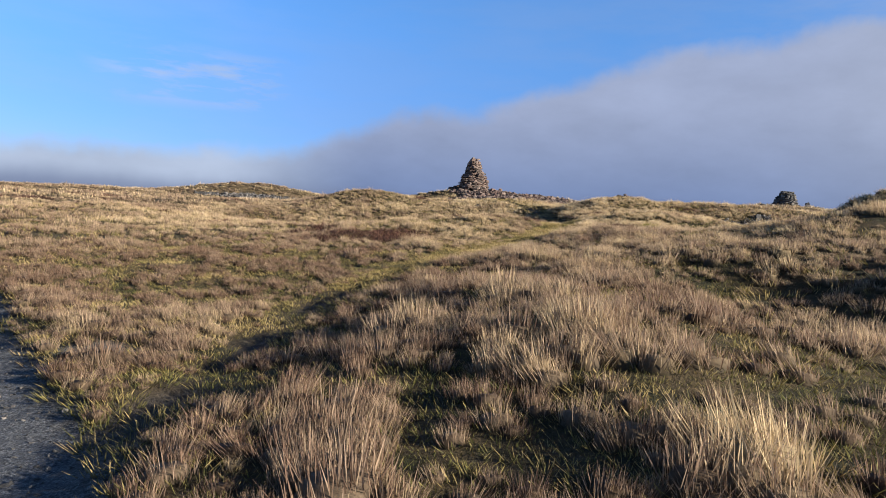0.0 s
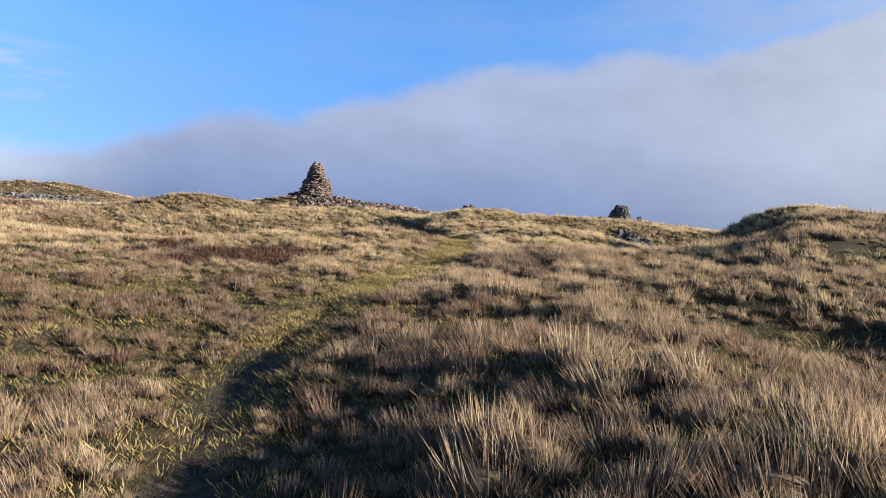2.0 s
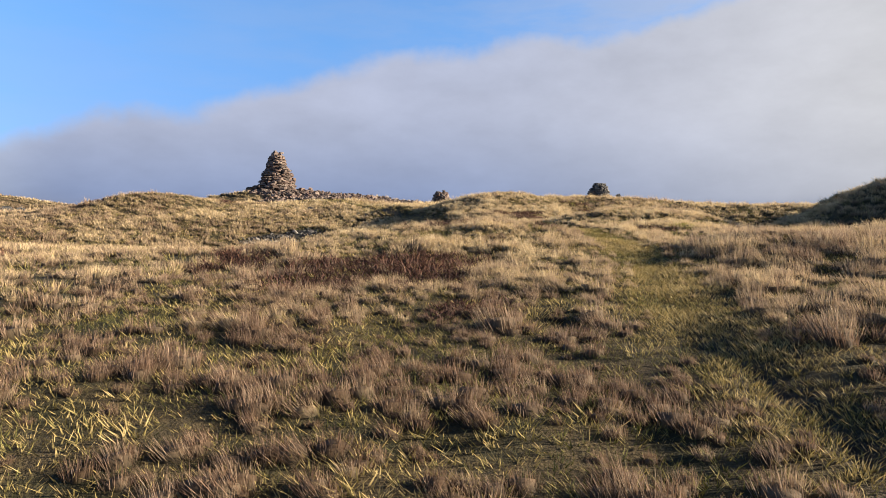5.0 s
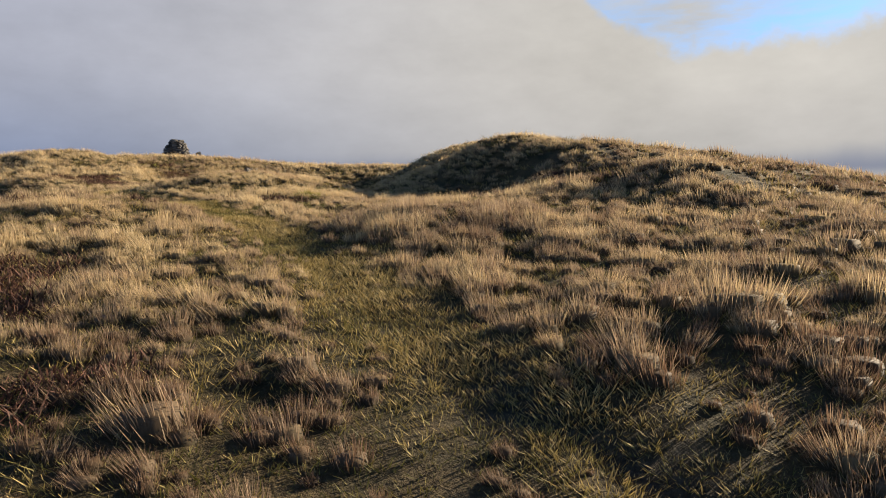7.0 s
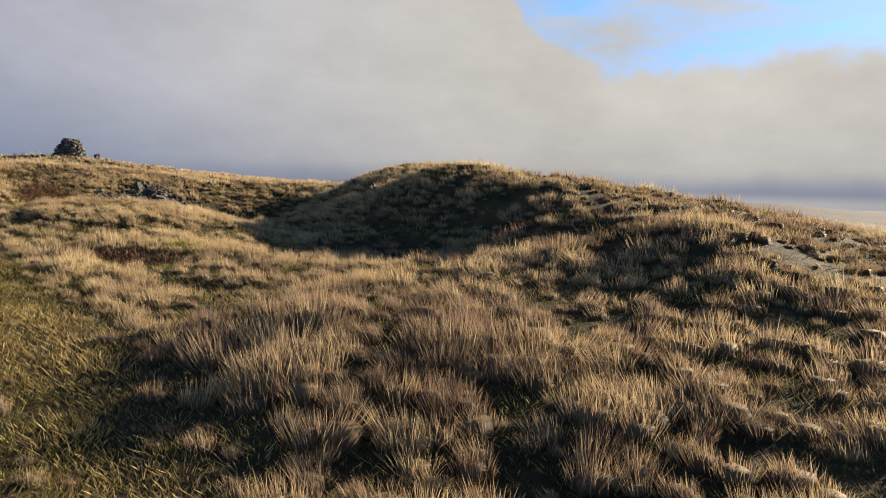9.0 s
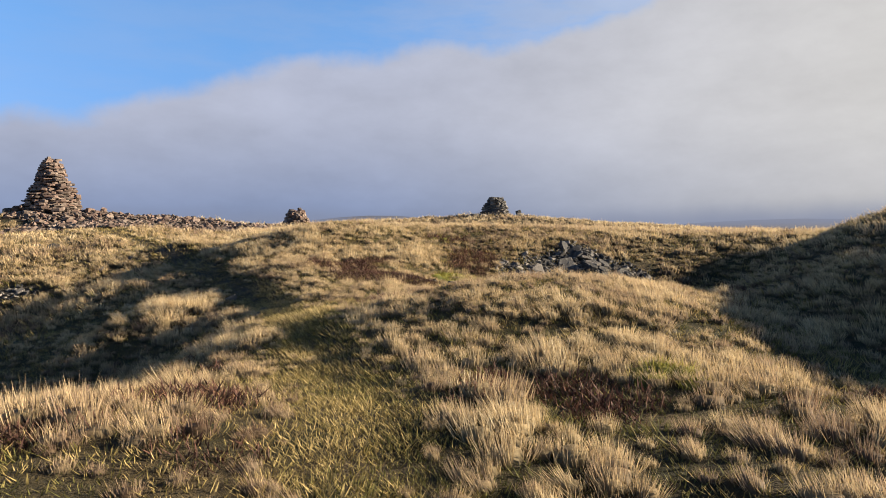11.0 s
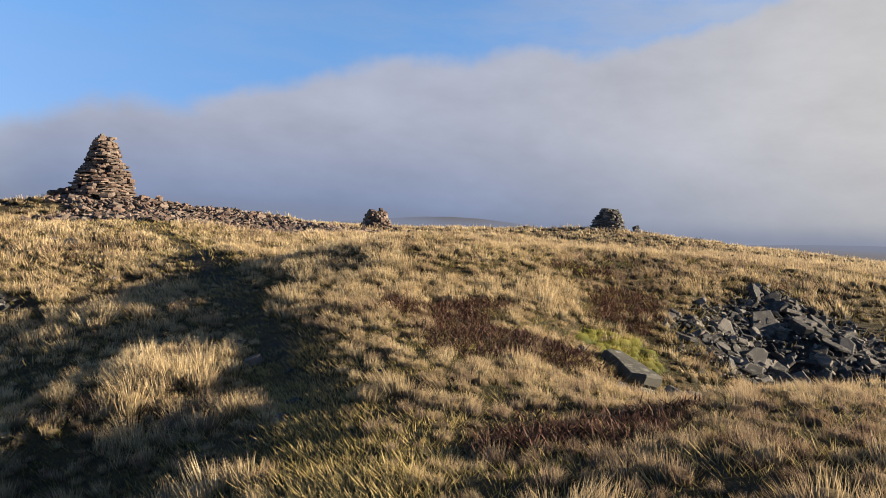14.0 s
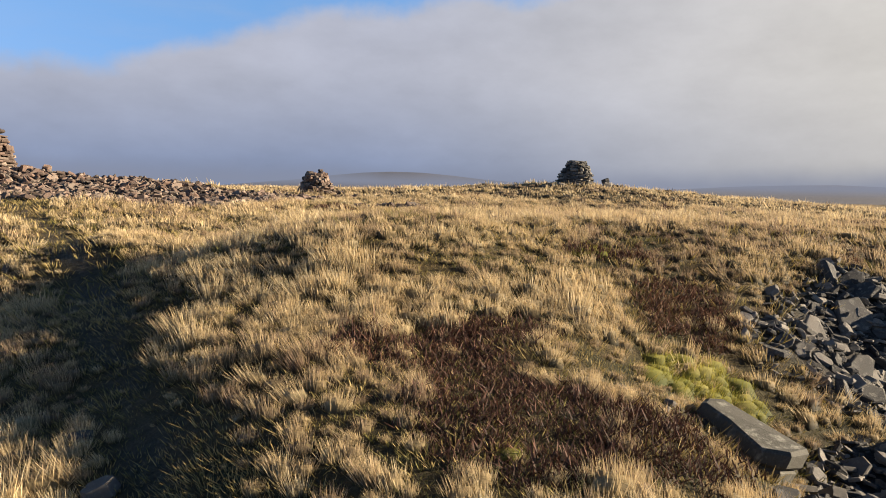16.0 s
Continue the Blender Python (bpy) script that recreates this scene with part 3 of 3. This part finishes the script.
def grow_grass():
    near_set = [tussock_template(125, 0.1, 0.15, 0.0046, 6, 1) for _ in range(18)]
    brush = [tussock_template(76, 0.105, 0.155, 0.0068, 5, 1) for _ in range(16)]
    middle = [tussock_template(38, 0.14, 0.17, 0.013, 4, 1) for _ in range(12)]
    coarse = [tussock_template(15, 0.25, 0.17, 0.034, 4, 1) for _ in range(8)]
    for name, temps, near, far, cell, label in (
            ("tussock_grass", near_set, 0, 3.8, 0.18, "straw-coloured tussock grass with bleached tips"),
            ("tufted_grass", brush, 3.8, 9.0, 0.19, "golden dry grass in tight brush-like tufts"),
            ("moor_grass", middle, 9.0, 19, 0.235, "pale dry moor grass in dense tufts"),
            ("distant_grass", coarse, 19, 46, 0.42, "bleached grass covering the farther moor")):
        x, y = scatter(-34, 46, -4, 66, cell)
        d = np.where(on_view(x, y), away(x, y, ROUTE), np.maximum(away(x, y, ROUTE), 22))
        keep = (d >= near) & (d < far) & (bare(x, y) < rng.uniform(0.12, 0.6, len(x))) & (on_view(x, y) | (rng.uniform(0, 1, len(x)) < 0.3))
        x, y = x[keep], y[keep]
        clump = 0.45 * hummocks(x, y) + 0.55 * value_noise(x, y, 1.7, 44)
        green, heath_or_shade = np.maximum(green_patch(x, y), 0.6 * fade(moss_spots(x, y), 0.5, 0.9)), heath_patch(x, y)
        gap = value_noise(x, y, 2.7, 75)
        keep = (gap > rng.uniform(0.02, 0.44, len(x)) - 0.3 * fade(y, 17, 21)) & (clump + 0.3 + 0.15 * fade(y, 16, 20) - hill(x, y, 3.4, 3.6, 2.0, 2.4, 0, 0.3) > rng.uniform(0.28, 0.8, len(x))) & (green * 0.6 < rng.uniform(0, 1, len(x))) & (heath_or_shade * 0.88 < rng.uniform(0, 1, len(x))) & (path_gap(x, y) > rng.uniform(0.02, 0.34, len(x)))
        x, y, clump, green, gap = x[keep], y[keep], clump[keep], green[keep], gap[keep]
        size = (0.42 + 1.0 * clump) * rng.uniform(0.55, 1.45, len(x)) * (0.65 + 0.65 * gap) * lushness(x, y) * (1 - 0.35 * green)
        tone = np.clip(0.36 + 0.42 * fade(y, 9, 20) * (0.4 + 0.6 * fade(x, -7, 2)) - np.where(rng.uniform(0, 1, len(x)) < 0.16, 0.25, 0) + 0.6 * (value_noise(x, y, 0.6, 43) - 0.5) + 0.35 * (clump - 0.5) + 0.35 * (gap - 0.5) + rng.normal(0, 0.15, len(x)) - 0.32 * hill(x, y, -3.0, 8.5, 3.4, 6.0, 0, 1) - 0.06 - 0.2 * hill(x, y, 6.5, 21.5, 1.6, 1.6, 0, 1), 0, 1)
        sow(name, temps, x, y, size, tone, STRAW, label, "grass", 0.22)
    short = [tuft_template(14, 0.075, 0.85, 0.0085, 0.048, 0.3) for _ in range(10)]
    x, y = scatter(-16, 26, 0, 40, 0.1)
    px, py = scatter(-2, 7, 9, 26, 0.062)
    beside = away(px, py, FOOTPATH) < rng.uniform(0.12, 0.55, len(px))
    x, y = np.append(x, px[beside]), np.append(y, py[beside])
    d = away(x, y, ROUTE)
    keep = (d < 5.2) & on_view(x, y) & (bare(x, y) < rng.uniform(0.3, 0.95, len(x)))
    x, y = x[keep], y[keep]
    tone = np.clip(value_noise(x, y, 0.9, 51) + 0.6 * (hummocks(x, y) - 0.5) + rng.normal(0, 0.22, len(x)) - 0.3 * hill(x, y, 5.2, 8.1, 1.7, 0.75, 5, 1) + 0.2 * fade(y, 20, 24) + 0.34 * np.exp(-(away(x, y, FOOTPATH) / 0.7) ** 2) * fade(y, 8, 11), 0, 1)
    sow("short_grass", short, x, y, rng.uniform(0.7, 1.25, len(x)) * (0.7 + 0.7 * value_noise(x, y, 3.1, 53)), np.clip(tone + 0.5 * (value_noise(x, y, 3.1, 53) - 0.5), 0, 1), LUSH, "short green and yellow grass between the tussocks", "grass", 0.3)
    wide = [tuft_template(15, 0.15, 0.7, 0.014, 0.09, 0.4) for _ in range(6)]
    x, y = scatter(-20, 34, 0, 46, 0.24)
    d = away(x, y, ROUTE)
    keep = (d >= 5) & (d < 17) & on_view(x, y) & (bare(x, y) < rng.uniform(0.3, 0.95, len(x))) & (rng.uniform(0, 1, len(x)) < np.maximum(0.4 + 0.6 * green_patch(x, y), 0.85 * fade(y, 23, 26)))
    x, y = x[keep], y[keep]
    tone = np.clip(value_noise(x, y, 0.9, 52) + rng.normal(0, 0.2, len(x)) + 0.3 * fade(y, 17, 23), 0, 1)
    sow("rough_grass", wide, x, y, rng.uniform(0.7, 1.5, len(x)), tone, LUSH, "low green grass in hollows and beside the path", "grass", 0.3)
    cushion = [tussock_template(60, 0.12, 0.1, 0.005, 6, 1, 0.35, 0.6) for _ in range(4)]
    x, y = scatter(2, 14, 12, 30, 0.085)
    keep = moss_spots(x, y) * (0.6 + 0.8 * value_noise(x, y, 4, 45)) > rng.uniform(0.6, 1.5, len(x))
    x, y = x[keep], y[keep]
    sow("moss", cushion, x, y, rng.uniform(0.9, 1.7, len(x)), rng.uniform(0.2, 1, len(x)), MOSS, "bright yellow-green moss cushions on the turf", "moss")
    twig = [heather_template(90) for _ in range(6)]
    x, y = scatter(-30, 36, 0, 52, 0.16)
    d = away(x, y, ROUTE)
    keep = (d < 26) & (heath_patch(x, y) > rng.uniform(0.15, 1, len(x))) & (bare(x, y) < 0.4) & (rng.uniform(0, 1, len(x)) < np.clip(1.35 - d / 26, 0.4, 1))
    x, y = x[keep], y[keep]
    tone = np.clip(value_noise(x, y, 0.8, 61) + rng.normal(0, 0.15, len(x)), 0, 1)
    sow("heather", twig, x, y, rng.uniform(0.8, 1.6, len(x)) * (1 + 0.02 * d[keep]), tone, HEATHER, "dark reddish brown winter heather in low patches", "heather")


grow_grass()


# ---- stone ----
def part(name, mesh, mat, parent, m, label=""):
    ob = new(name, mesh)
    if not mesh.materials:
        mesh.materials.append(mat)
    ob.parent, ob.matrix_local = parent, m
    if label:
        tagged(ob, label)
    return ob


def stone_data(seed, thick):
    """An uneven flat stone about one metre long: a worn many-sided slab with chamfered rims."""
    r = random.Random(seed)
    n = r.choice((5, 6, 6, 7))
    rim = []
    for k in range(n):
        a = 2 * math.pi * (k + r.uniform(-0.28, 0.28)) / n
        rim.append((0.5 * math.cos(a) * r.uniform(0.78, 1.1), 0.34 * math.sin(a) * r.uniform(0.78, 1.15)))
    levels = ((-thick / 2, 0.86), (-thick * 0.3, 1.0), (thick * 0.28, r.uniform(0.94, 1.0)), (thick / 2, r.uniform(0.8, 0.92)))
    verts = [(x * s, y * s, z + r.uniform(-0.1, 0.1) * thick) for z, s in levels for x, y in rim]
    faces = [[(l * n + k), l * n + (k + 1) % n, (l + 1) * n + (k + 1) % n, (l + 1) * n + k] for l in range(3) for k in range(n)]
    faces += [list(range(n))[::-1], [3 * n + k for k in range(n)]]
    return verts, faces


def stone_meshes(name, count, thick, mat, seed):
    made = []
    for k in range(count):
        verts, faces = stone_data(seed + k, thick * random.Random(seed + 99 + k).uniform(0.75, 1.3))
        me = bpy.data.meshes.new(name)
        me.from_pydata(verts, [], faces)
        me.materials.append(mat)
        made.append(me)
    return made


def cairn(name, x, y, profile, tall, course, long, meshes, mat, label, seed, lean=(0, 0), cap=()):
    """Dry-laid stones in courses round a rubble core. profile: radius by share of the height."""
    r = random.Random(seed)
    z0 = float(height(x, y)) - 0.05
    root = tagged(new(name), label, "cairn", "cairns on the ridge")
    root.matrix_world = pose(x, y, z0)
    def radius(s):
        for (a, ra), (b, rb) in zip(profile, profile[1:]):
            if s <= b:
                return ra + (rb - ra) * (s - a) / (b - a)
        return profile[-1][1]
    core = bpy.data.meshes.new("core")
    bm = bmesh.new()
    rings = []
    for k in range(9):
        s = k / 8
        rings.append([bm.verts.new((radius(s) * 0.83 * math.cos(a) + lean[0] * s, radius(s) * 0.83 * math.sin(a) + lean[1] * s, s * tall * 0.95)) for a in [2 * math.pi * i / 12 for i in range(12)]])
    for lo, hi in zip(rings, rings[1:]):
        for i in range(12):
            bm.faces.new((lo[i], lo[(i + 1) % 12], hi[(i + 1) % 12], hi[i]))
    bm.faces.new(rings[-1])
    bm.faces.new(rings[0][::-1])
    bm.to_mesh(core)
    bm.free()
    part("core", core, CORE, root, Matrix(), "dark rubble filling")
    z = 0.0
    while z < tall:
        h = course * r.uniform(0.8, 1.25)
        s = min(1, (z + h / 2) / tall)
        R = radius(s)
        a = r.uniform(0, 6.28)
        end = a + 2 * math.pi
        while a < end - 0.12:
            w = long * r.uniform(0.6, 1.35) * (0.7 + 0.3 * min(1, R / 0.7))
            rr = max(0.02, R - w * 0.3 + r.uniform(-0.08, 0.08) * min(1, R + 0.2) + 0.06 * R * math.sin(2 * a + 7 * s))
            step = w * 0.92 / max(R, 0.12)
            m = pose(rr * math.cos(a + step / 2) + lean[0] * s, rr * math.sin(a + step / 2) + lean[1] * s, z + h * r.uniform(0.1, 0.9) + 0.035 * math.sin(3 * a + z * 5),
                     r.uniform(-11, 11), r.uniform(-11, 11), math.degrees(a + step / 2) + 90 + r.uniform(-32, 32))
            me = r.choice(meshes)
            ob = part("stone", me, mat, root, m @ Matrix.Diagonal((w, w * r.uniform(0.9, 1.3), h / 0.22 * r.uniform(0.7, 1.5), 1)))
            a += step
        z += h * 0.9
    for dx, dy, dz, w, h, tilt, turn in cap:
        if dz < 0.3:
            dz += float(height(x + dx, y + dy)) - z0
        part("stone", r.choice(meshes), mat, root, pose(dx, dy, dz, tilt, 0, turn) @ Matrix.Diagonal((w, w, h / 0.22, 1)))
    return root


GRIT = stone_meshes("stone", 14, 0.22, SANDSTONE, 100)
DARK = stone_meshes("stone", 12, 0.22, SLATE, 300)
cairn("tall_cairn", 2.62, 44.9, ((0, 1.0), (0.1, 0.97), (0.3, 0.86), (0.63, 0.6), (0.85, 0.43), (0.95, 0.37), (1, 0.3)), 1.98, 0.07, 0.44, GRIT, SANDSTONE,
      "tall tapering cairn of reddish brown dry-laid stones on a knoll", 5, (-0.02, 0),
      ((-1.2, -0.35, 0.16, 0.42, 0.3, 70, 20), (-0.98, -0.5, 0.2, 0.5, 0.12, 62, 70), (-1.5, -0.2, 0.12, 0.4, 0.22, 30, 0), (-0.75, -0.85, 0.08, 0.6, 0.12, 12, 10), (1.25, -0.4, 0.08, 0.45, 0.16, 10, 60), (1.75, -0.2, 0.12, 0.3, 0.22, 30, 30),
       (-0.1, 0, 2.05, 0.34, 0.09, 5, 30), (-0.12, 0, 2.12, 0.26, 0.08, -4, 80), (0.2, -0.05, 2.04, 0.28, 0.08, 3, 20)))
cairn("low_cairn", 12.75, 46.2, ((0, 0.78), (0.25, 0.68), (0.6, 0.53), (1, 0.43)), 0.8, 0.08, 0.3, GRIT, SANDSTONE,
      "low brown cairn with a notched top beside scattered rubble", 15, (0, 0),
      ((-0.22, 0, 0.87, 0.34, 0.12, 6, 10), (0.2, 0, 0.88, 0.36, 0.13, 4, 100), (0.18, 0.0, 0.98, 0.26, 0.09, 5, 20), (0.8, -0.3, 0.07, 0.34, 0.16, 12, 20), (-0.75, -0.2, 0.05, 0.3, 0.14, 8, 70)))
cairn("dark_cairn", 22.5, 43.6, ((0, 0.84), (0.25, 0.7), (0.6, 0.57), (0.85, 0.45), (1, 0.4)), 0.89, 0.07, 0.36, DARK, SLATE,
      "dark squat cairn of flat grey slates on the moor edge", 25, (0.02, 0),
      ((1.25, -0.4, 0.1, 0.6, 0.24, 12, 20), (1.2, -0.35, 0.26, 0.5, 0.16, -20, 60), (1.65, -0.5, 0.07, 0.5, 0.18, 6, 80), (1.9, -0.6, 0.05, 0.4, 0.14, 5, 10), (-1.0, -0.4, 0.04, 0.5, 0.12, 4, 30), (-0.05, 0, 0.93, 0.72, 0.1, 3, 20)))


def rubble_field(name, count, x0, x1, y0, y1, mat, low, high, seed, label, mask, floor=0.35):
    """Loose broken stone, joined into one mesh."""
    r = np.random.default_rng(seed)
    shapes = [stone_data(seed + k, 0.17) for k in range(10)]
    x, y = r.uniform(x0, x1, count * 6), r.uniform(y0, y1, count * 6)
    keep = np.nonzero(mask(x, y) > floor + 0.3 * r.uniform(0, 1, len(x)))[0][:count]
    verts, faces = [], []
    for i in keep:
        v, f = shapes[int(r.integers(0, 10))]
        s = low + (high - low) * r.uniform() ** 2.2
        m = pose(x[i], y[i], float(height(x[i], y[i])) + s * 0.06, r.normal(0, 26), r.normal(0, 26), r.uniform(0, 360)) @ Matrix.Diagonal((s, s * r.uniform(0.7, 1.3), s * r.uniform(0.5, 1.7), 1))
        b = len(verts)
        verts += [tuple(m @ Vector(p)) for p in v]
        faces += [[b + k for k in q] for q in f]
    me = bpy.data.meshes.new(name)
    me.from_pydata(verts, [], faces)
    me.materials.append(mat)
    return tagged(new(name, me), label, "rubble", kind="stuff")


rubble_field("cairn_rubble", 4000, -2, 16, 37.0, 47, SANDSTONE, 0.11, 0.44, 70, "broken brown stone spread below the tall cairn", slate_ground)
rubble_field("gully_rubble", 420, -5, 5, 30, 34, SLATE, 0.07, 0.26, 71, "broken slate on the gully side", slate_ground)
rubble_field("heap_rubble", 1100, -24, -2, 44, 56, SLATE, 0.14, 0.5, 72, "grey scree on the far heap", slate_ground)
rubble_field("moor_rubble", 320, 9, 23, 32, 41, SLATE, 0.1, 0.4, 73, "dark rubble among the moor grass", slate_ground)


# ---- slate pit ----
def bank_pose(x, y, r, spread, size):
    """Lies along the slope, with a random tilt."""
    e = 0.25
    gx, gy = (float(height(x + e, y)) - float(height(x - e, y))) / (2 * e), (float(height(x, y + e)) - float(height(x, y - e))) / (2 * e)
    lie = Vector((0, 0, 1)).rotation_difference(Vector((-gx, -gy, 1)).normalized()).to_matrix().to_4x4()
    return Matrix.Translation((x, y, float(height(x, y)) + 0.07 * size)) @ lie @ pose(0, 0, 0, r.gauss(0, spread), r.gauss(0, spread), r.uniform(0, 360))


def slate_bank():
    r = random.Random(11)
    shapes = stone_meshes("slate", 16, 0.2, SLATE, 500)
    root = tagged(new("slate_bank"), "bank of broken dark grey slate in the pit side", "scree")
    root.matrix_world = pose(12.0, 26.2, float(height(12.0, 26.2)))
    back = root.matrix_world.inverted()
    made = 0
    while made < 300:
        x, y = r.uniform(8.6, 14.6), r.uniform(23.6, 27.9)
        if float(slate_ground(np.array([x]), np.array([y]))[0]) < r.uniform(0.3, 0.7):
            continue
        s = 0.15 + 0.45 * r.random() ** 2.4
        part("slate", r.choice(shapes), SLATE, root, back @ bank_pose(x, y, r, 24, s) @ Matrix.Diagonal((s, s * r.uniform(0.6, 1.3), s * r.uniform(0.35, 1.2), 1)))
        made += 1
    rubble = rubble_field("slate_debris", 2700, 8.4, 17, 23.4, 28.6, SLATE, 0.06, 0.26, 81, "small dark slate chips filling the bank", slate_ground, 0.2)
    rubble.parent, rubble.matrix_parent_inverse = root, back
    del rubble["category"]


slate_bank()


def stone_slab(x, y, turn, tilt, lean):
    """One long split slab in two layers, with a broken end."""
    bm = bmesh.new()
    outline = [(-0.62, -0.02), (-0.5, -0.2), (-0.1, -0.26), (0.4, -0.25), (0.62, -0.14), (0.56, 0.2), (0.2, 0.24), (-0.3, 0.16), (-0.55, 0.1)]
    levels = ((-0.11, 0.93), (-0.09, 1.0), (-0.01, 1.0), (0.0, 0.95), (0.012, 0.95), (0.025, 0.985), (0.085, 0.97), (0.1, 0.9))
    rings = [[bm.verts.new((px * s + (0.03 if z > 0 else 0), py * s, z + 0.05 * noise.noise((px * 4, py * 4, z * 3)))) for px, py in outline] for z, s in levels]
    n = len(outline)
    for lo, hi in zip(rings, rings[1:]):
        for i in range(n):
            bm.faces.new((lo[i], lo[(i + 1) % n], hi[(i + 1) % n], hi[i]))
    bm.faces.new(rings[-1])
    bm.faces.new(rings[0][::-1])
    me = bpy.data.meshes.new("stone_slab")
    bm.to_mesh(me)
    bm.free()
    me.materials.append(SLAB)
    ob = tagged(new("stone_slab", me), "large tilted grey slate slab leaning on the pit edge", "stone")
    ob.matrix_world = pose(x, y, float(height(x, y)) + 0.05, tilt, lean, turn) @ Matrix.Diagonal((0.64, 0.85, 1.5, 1))
    return ob


stone_slab(9.28, 25.26, -88, -16, 17)


def loose_stones():
    r = random.Random(4)
    shapes = stone_meshes("loose_stone", 6, 0.3, SLATE, 700)
    for x, y, s in ((5.2, 24.3, 0.17), (5.4, 24.7, 0.15), (5.05, 25.1, 0.18), (5.5, 25.6, 0.14), (5.25, 26.2, 0.26), (5.15, 27.0, 0.2), (6.1, 24.6, 0.13), (5.0, 24.1, 0.12),
                    (8.6, 25.7, 0.2), (8.9, 25.55, 0.16), (9.1, 25.4, 0.14), (8.75, 25.45, 0.12), (2.6, 35.6, 0.4), (2.2, 36.3, 0.3), (3.6, 32.6, 0.3), (4.3, 33.0, 0.25), (1.6, 35.0, 0.3)):
        ob = tagged(new("loose_stone", r.choice(shapes)), "flat grey stone lying in the turf", "stone", "loose stones on the moor")
        ob.matrix_world = bank_pose(x, y, r, 9, s) @ Matrix.Diagonal((s, s, s * 0.9, 1))
    for dx, dy, s in ((-1.7, -0.6, 0.5), (-1.55, -0.5, 0.34), (-2.0, -0.7, 0.3), (-1.8, -0.5, 0.26)):
        ob = tagged(new("loose_stone", r.choice(shapes)), "dark flat stone beside the squat cairn", "stone", "loose stones on the moor")
        ob.matrix_world = bank_pose(22.5 + dx, 43.6 + dy, r, 9, s) @ Matrix.Diagonal((s, s, s * 1.2, 1))


loose_stones()
rubble_field("track_gravel", 1100, -5, 1.0, 0, 9, SLATE, 0.02, 0.06, 91, "small grey gravel of the track", gravel_bed, 0.3)


# ---- mist over the far hills: a glowing see-through sheet in place of haze ----
def mist():
    m = bpy.data.materials.new("mist_glow")
    m.use_nodes = True
    N = Nodes(m.node_tree)
    N.tree.nodes.remove(N.tree.nodes["Principled BSDF"])
    where = N.tree.nodes.new("ShaderNodeTexCoord").outputs["Object"]
    up = N.node("ShaderNodeSeparateXYZ", where).outputs[2]
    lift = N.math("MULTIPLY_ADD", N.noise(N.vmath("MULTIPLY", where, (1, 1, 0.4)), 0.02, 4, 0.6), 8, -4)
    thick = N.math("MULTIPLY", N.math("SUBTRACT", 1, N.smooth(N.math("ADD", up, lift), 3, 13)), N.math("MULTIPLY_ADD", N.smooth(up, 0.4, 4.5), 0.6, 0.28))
    # emission stands in for light scattered by the mist
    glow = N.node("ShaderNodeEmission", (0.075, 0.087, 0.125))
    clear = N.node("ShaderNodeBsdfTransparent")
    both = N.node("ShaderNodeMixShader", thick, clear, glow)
    N.tree.links.new(both.outputs[0], N.tree.nodes["Material Output"].inputs[0])
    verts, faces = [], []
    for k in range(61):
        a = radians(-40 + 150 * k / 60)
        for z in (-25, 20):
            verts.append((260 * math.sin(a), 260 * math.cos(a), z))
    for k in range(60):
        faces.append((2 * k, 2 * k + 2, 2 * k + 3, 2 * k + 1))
    me = bpy.data.meshes.new("backdrop_mist_glow")
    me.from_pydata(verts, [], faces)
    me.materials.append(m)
    ob = tagged(new("backdrop_mist_glow", me), "pale grey-blue glowing sheet painted as mist before distant hills", "backdrop", kind="structure")
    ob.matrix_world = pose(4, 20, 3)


mist()
